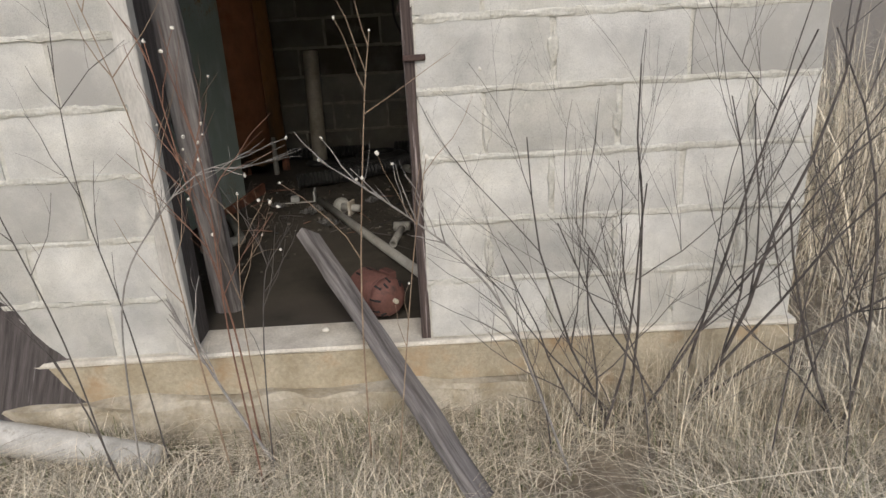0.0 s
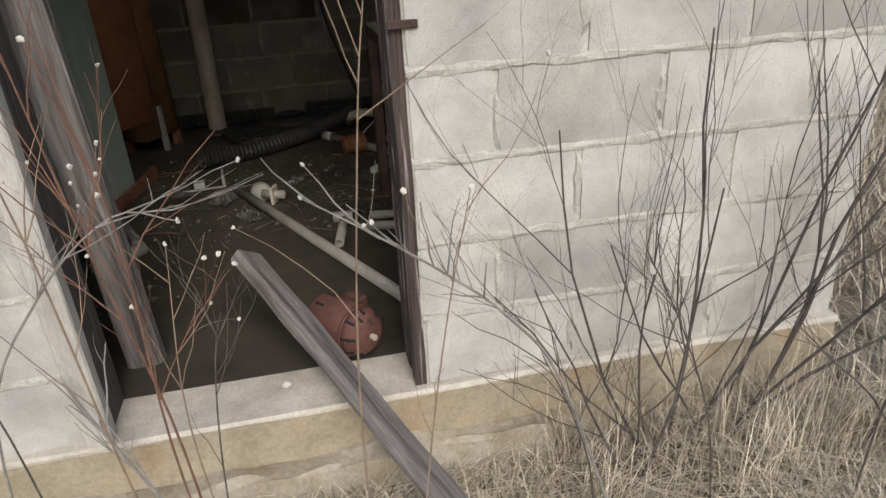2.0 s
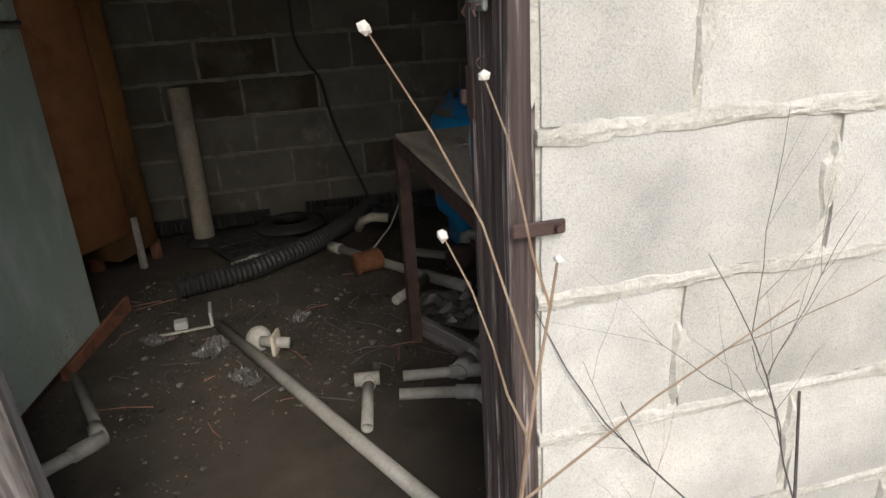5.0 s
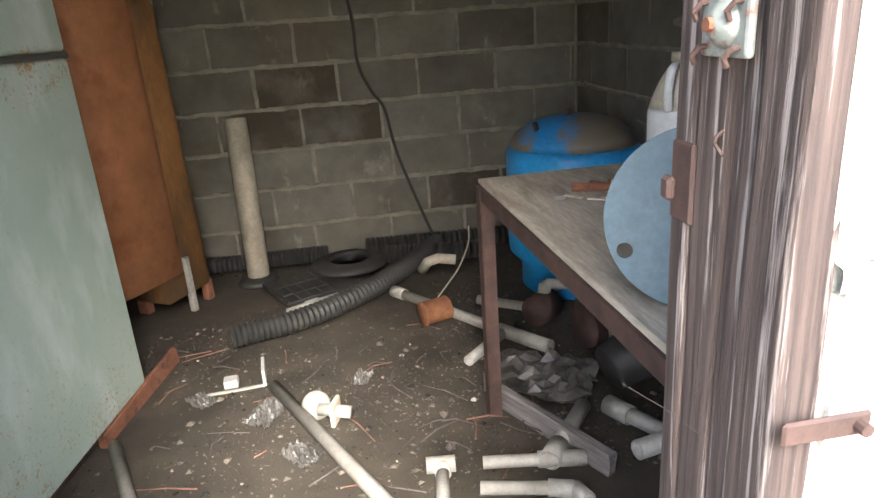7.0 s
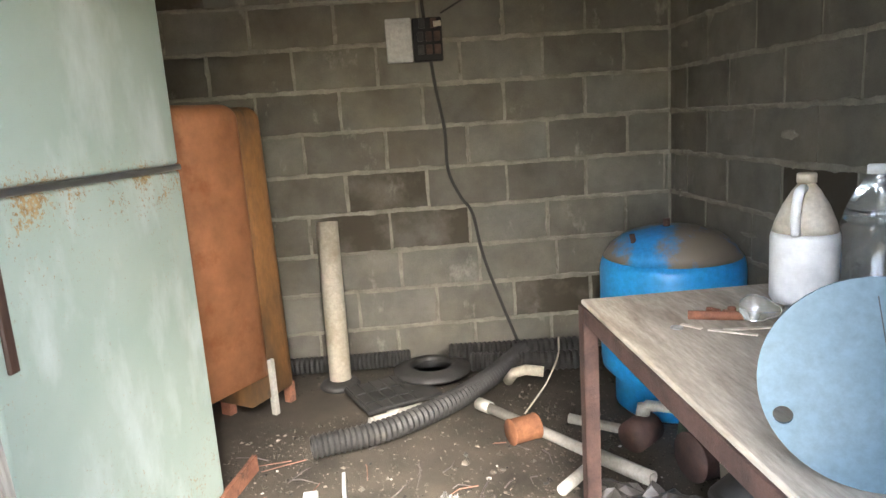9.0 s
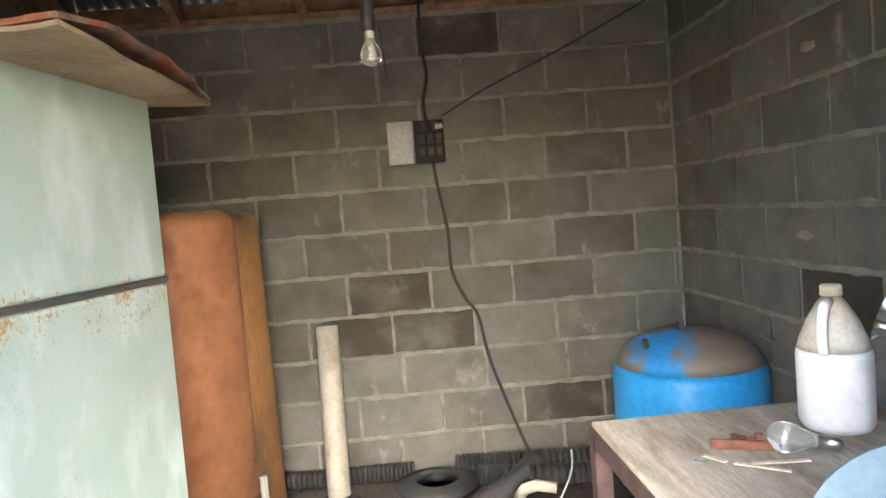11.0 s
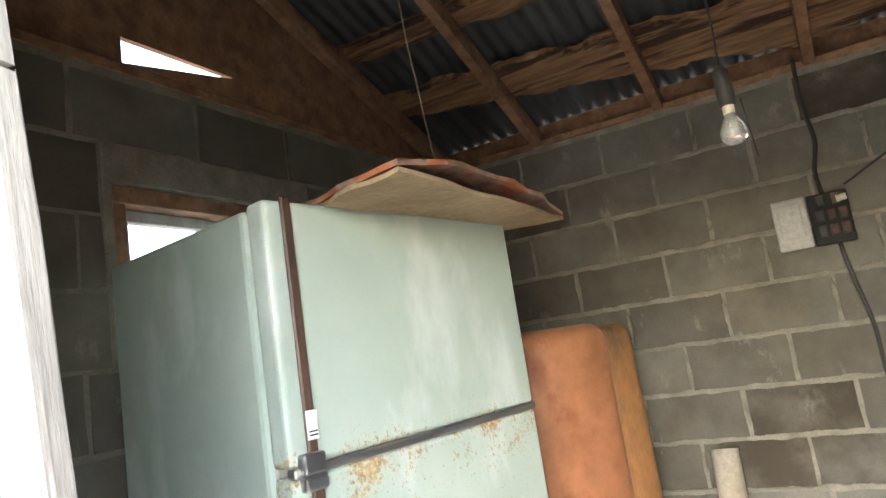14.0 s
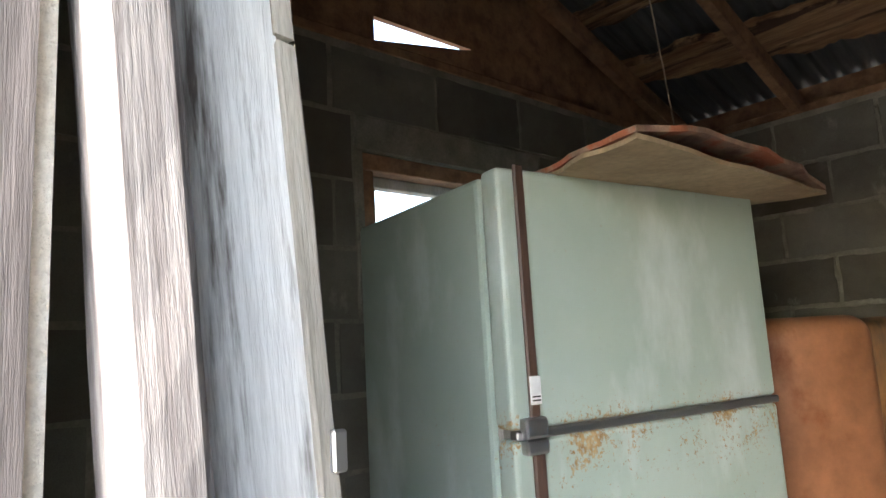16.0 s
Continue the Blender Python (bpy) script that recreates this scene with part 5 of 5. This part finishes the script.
# ---- outside: pole and scrap by the wall ----
solid("pale_pole", tube([(-1.75, -0.06, -0.17), (-1.3, -0.13, -0.22), (-0.88, -0.2, -0.27)], [0.06, 0.055, 0.05], 14), M_CASING, "pale barkless pole lying in the grass", "pole", None, "", True)
solid("dark_slab", rough_plank(0.55, 0.5, 0.05, 12, 0.02, 61), M_DARKWOOD, "dark rotten wood slab leaning in the grass", "wood slab", pose(-1.28, -0.06, -0.34, -12, 16, 10))

# ---- plants outside ----
def grow(bm, p, d, length, r, depth, rng, bend=0.25, kids=(2, 4), up=0.1, seg=6, shrink=0.62, tips=None):
    """A branching bare stem."""
    pts, rad = [p.copy()], [r]
    cur, dirn = p.copy(), d.normalized()
    for i in range(seg):
        dirn = (dirn + Vector((rng.uniform(-1, 1), rng.uniform(-0.7, 0.7), rng.uniform(-1, 1))) * bend * 0.7 + Vector((0, 0, up * 0.2))).normalized()
        cur = cur + dirn * length / seg
        pts.append(cur.copy())
        rad.append(r * (1 - 0.6 * (i + 1) / seg))
    tube(pts, rad, 5 if r > 0.003 else 4, bm)
    if tips is not None and depth == 0:
        tips.append(pts[-1])
    if depth > 0:
        for _ in range(rng.randint(*kids)):
            k = rng.randint(1, seg - 1)
            side = Vector((rng.uniform(-1, 1), rng.uniform(-0.45, 0.45), rng.uniform(-0.2, 0.9)))
            nd_ = (dirn * 0.75 + side * 0.75).normalized()
            grow(bm, pts[k], nd_, length * shrink * rng.uniform(0.6, 1.1), rad[k] * 0.62, depth - 1, rng, bend, kids, up, seg, shrink, tips)


def shrub(name, label, base, stems, mat, seed, depth=3, kids=(2, 4)):
    rng = random.Random(seed)
    t = thing(name, label, "shrub", Matrix.Translation(base))
    for d, ln, r in stems:
        bm = bmesh.new()
        grow(bm, Vector((rng.uniform(-0.03, 0.03), rng.uniform(-0.03, 0.03), 0)), Vector(d), ln, r, depth, rng, 0.22, kids, 0.12)
        part("stem", bm, mat, t)
    return t


shrub("bare_shrub", "leafless grey shrub with thin branches before the wall", (0.80, -0.12, -0.32),
      [((0.0, -0.05, 1), 1.3, 0.006), ((0.38, -0.05, 1), 1.45, 0.0075), ((0.75, -0.1, 0.7), 1.0, 0.0065), ((0.2, -0.2, 1), 1.2, 0.0055), ((-0.55, -0.1, 0.8), 0.9, 0.0045)], M_TWIG, 11, 3, (3, 4))
shrub("bare_shrub", "leafless dark shrub with arching twigs before the wall", (0.50, -0.2, -0.32),
      [((-0.15, 0.0, 1), 0.75, 0.0045), ((0.25, -0.1, 1), 0.9, 0.005), ((-0.45, -0.1, 1), 0.75, 0.004)], M_TWIG, 23, 3, (3, 4))
shrub("bare_shrub", "leafless grey shrub at the house corner", (1.25, -0.3, -0.32),
      [((0.2, 0, 1), 1.3, 0.006), ((-0.5, -0.1, 0.7), 1.0, 0.006)], M_TWIG, 31, 3, (2, 4))


shrub("bare_shrub", "leafless dark shrub with fine upright twigs before the wall", (0.62, -0.14, -0.32),
      [((-0.35, 0.0, 1), 1.05, 0.005), ((0.0, -0.05, 1), 1.2, 0.0055), ((-0.7, -0.05, 0.8), 0.85, 0.004), ((0.5, -0.05, 1), 1.25, 0.0055)], M_TWIG, 57, 3, (2, 4))

def weed(name, label, pts, r, mat, seed, twigs, seeds=True, spread=0.22):
    """A dry weed stalk along a path with fine side twigs and seed heads."""
    rng = random.Random(seed)
    t = thing(name, label, "weed")
    path = smooth_path(pts, 5)
    bm = bmesh.new()
    tube(path, [r * (1 - 0.65 * i / len(path)) for i in range(len(path))], 5, bm)
    tips = []
    for _ in range(twigs):
        k = rng.randint(len(path) // 3, len(path) - 2)
        d = (path[k + 1] - path[k]).normalized() + Vector((rng.uniform(-1, 1), rng.uniform(-0.5, 0.5), rng.uniform(-0.4, 1))) * 0.9
        grow(bm, path[k], d, spread * rng.uniform(0.4, 1.2), r * 0.5, 1 if rng.random() < 0.5 else 0, rng, 0.3, (1, 3), 0.1, 4, 0.55, tips)
    tips.append(path[-1])
    part("stalk", bm, mat, t)
    if seeds:
        for tip in tips[-5:]:
            s = bmesh.new()
            bmesh.ops.create_icosphere(s, subdivisions=1, radius=rng.uniform(0.003, 0.0052))
            for v in s.verts:
                v.co *= rng.uniform(0.6, 1.5)
            part("seed_head", s, M_SEED, t, "", Matrix.Translation(tip))
    return t


# long arching branch across the doorway
weed("arching_branch", "thin grey branch arching across the doorway", [(0.4, -0.36, -0.3), (0.22, -0.38, 0.24), (0.1, -0.4, 0.43), (-0.01, -0.4, 0.535), (-0.13, -0.4, 0.63), (-0.24, -0.4, 0.71)], 0.004, M_PALETWIG, 3, 11)
weed("arching_branch", "thin grey branch reaching past the door post", [(-0.9, -0.3, -0.3), (-0.84, -0.3, 0.3), (-0.7, -0.3, 0.55), (-0.55, -0.3, 0.68), (-0.45, -0.3, 0.66)], 0.003, M_PALETWIG, 4, 9)
weed("dry_weed", "straw-coloured dry weed with pale seed heads", [(-0.55, -0.2, -0.3), (-0.57, -0.22, 0.2), (-0.62, -0.24, 0.6), (-0.66, -0.25, 1.0)], 0.0035, M_REDSTALK, 5, 9, True, 0.3)
weed("dry_weed", "straw-coloured dry weed with pale seed heads", [(-0.62, -0.3, -0.3), (-0.66, -0.3, 0.2), (-0.7, -0.3, 0.75), (-0.78, -0.32, 1.15)], 0.003, M_STALK, 6, 8, True, 0.3)
weed("dry_weed", "straw-coloured dry weed before the doorway", [(-0.2, -0.3, -0.3), (-0.18, -0.3, 0.3), (-0.13, -0.3, 0.8), (-0.1, -0.3, 1.0)], 0.0028, M_STALK, 7, 5, True, 0.25)
weed("dry_weed", "straw-coloured dry weed before the doorway", [(-0.5, -0.25, -0.3), (-0.53, -0.25, 0.2), (-0.49, -0.25, 0.6)], 0.0025, M_STALK, 9, 5, True, 0.25)
weed("dry_weed", "thin dark weed stalk against the block wall", [(-1.0, -0.25, -0.3), (-1.05, -0.25, 0.2), (-1.15, -0.25, 0.7), (-1.2, -0.25, 1.2)], 0.003, M_TWIG, 12, 6, False, 0.3)
weed("dry_weed", "thin dark weed stalk against the block wall", [(-0.92, -0.35, -0.3), (-1.0, -0.35, 0.1), (-1.2, -0.35, 0.6), (-1.35, -0.35, 1.0)], 0.003, M_TWIG, 13, 5, False, 0.3)
weed("dry_weed", "thin dark weed stalk against the block wall", [(-0.85, -0.2, -0.3), (-0.88, -0.2, 0.2), (-0.93, -0.2, 0.6), (-0.92, -0.2, 1.0)], 0.0028, M_TWIG, 14, 6, False, 0.25)
weed("dry_weed", "thin grey weed lying over the sill", [(-0.45, -0.3, -0.32), (-0.6, -0.22, -0.1), (-0.75, -0.1, 0.1), (-0.82, -0.05, 0.22)], 0.006, M_PALETWIG, 15, 8, False, 0.18)


weed("dry_weed", "reddish dry weed with pale seed heads by the post", [(-0.52, -0.34, -0.3), (-0.54, -0.36, 0.25), (-0.52, -0.4, 0.7), (-0.56, -0.42, 0.98)], 0.003, M_REDSTALK, 41, 8, True, 0.26)
weed("dry_weed", "thin grey weed bending over the sill", [(-0.12, -0.4, -0.3), (-0.06, -0.42, 0.2), (-0.02, -0.45, 0.5), (0.02, -0.47, 0.72)], 0.0022, M_STALK, 43, 5, True, 0.2)
weed("dry_weed", "thin grey weed reaching past the plank", [(-0.5, -0.3, -0.3), (-0.48, -0.28, 0.1), (-0.45, -0.26, 0.35), (-0.42, -0.24, 0.42)], 0.0025, M_TWIG, 44, 8, False, 0.22)
for wx, wy, wd, wl in ((1.05, -0.35, 0.3, 0.9), (0.65, -0.35, -0.25, 0.8), (0.95, -0.45, 0.1, 1.0), (0.36, -0.3, -0.15, 0.55), (1.15, -0.5, -0.2, 0.9)):
    weed("dry_weed", "wiry dark weed among the shrubs", [(wx, wy, -0.32), (wx + wd * 0.2, wy, -0.3 + wl * 0.4), (wx + wd * 0.6, wy, -0.3 + wl * 0.75), (wx + wd, wy, -0.3 + wl)], 0.003, M_TWIG, int(wx * 100), 9, False, 0.3)


def grass(name, label, n, area, h0, h1, width, mat, seed, lean=0.6, keep=None, flat=0.0):
    """Many curved tapering blades in one mesh."""
    rng = np.random.default_rng(seed)
    verts, faces = [], []
    x0, x1, y0, y1 = area
    made = 0
    while made < n:
        x, y = rng.uniform(x0, x1), rng.uniform(y0, y1)
        if keep and not keep(x, y):
            made += 1
            continue
        made += 1
        clump = noise.noise((x * 2.6, y * 2.6, 5.5))
        if rng.random() > 0.62 + clump * 0.9:
            continue
        h = rng.uniform(h0, h1) * (1 + clump * 0.7)
        a = rng.uniform(0, 2 * math.pi)
        ln = abs(rng.normal(0, lean)) + flat
        dx, dy = math.cos(a), math.sin(a)
        sx, sy = -dy * width, dx * width
        z = ground_z(x, y) - 0.005
        b = len(verts)
        kink = rng.uniform(-0.5, 0.5)
        for t, w in ((0.0, 1.0), (0.4, 0.8), (0.75, 0.5), (1.0, 0.12)):
            o = ln * h * t ** 1.6
            zz = z + h * t * (1 - 0.35 * min(1.5, ln) * t) + (0 if t == 0 else 0.004)
            cx, cy = x + dx * o - dy * kink * o * t, y + dy * o + dx * kink * o * t
            verts.append((cx - sx * w, cy - sy * w, zz))
            verts.append((cx + sx * w, cy + sy * w, zz))
        faces += [(b, b + 1, b + 3, b + 2), (b + 2, b + 3, b + 5, b + 4), (b + 4, b + 5, b + 7, b + 6)]
    ob = raw(name, verts, faces, mat)
    return tagged(ob, label, "grass", "", "stuff")


def outside(x, y):
    return not (-1.95 < x < 1.24 and y > -0.03)


grass("dry_grass", "matted dry tan grass at the foot of the wall", 60000, (-2.2, 2.4, -1.1, 0.1), 0.05, 0.19, 0.0015, M_DRYGRASS, 1, 1.2, outside, 0.4)
grass("green_grass", "green blades among the dead grass", 9000, (-2.0, 1.8, -1.2, 0.0), 0.05, 0.14, 0.0018, M_GREENGRASS, 2, 0.7, outside)
grass("dry_grass", "dry tan grass beyond the house corner", 26000, (1.22, 5.5, -1.6, 5.0), 0.15, 0.5, 0.0028, M_DRYGRASS, 3, 0.7, outside, 0.15)
grass("tall_dry_grass", "tall brown dry grass behind the house", 2500, (1.5, 8.0, 0.8, 9.0), 0.35, 0.95, 0.005, M_DRYGRASS, 4, 0.7, outside)
grass("dry_grass", "tall dry grass tussock under the shrub", 2600, (0.3, 1.6, -0.35, -0.03), 0.15, 0.4, 0.0014, M_DRYGRASS, 6, 0.6, outside)
grass("dry_grass", "trampled dry grass on the open ground", 15000, (-5, 5, -6, -1.6), 0.08, 0.22, 0.004, M_DRYGRASS, 5, 0.9, None, 0.2)

lay_walls()
smears()
beads()
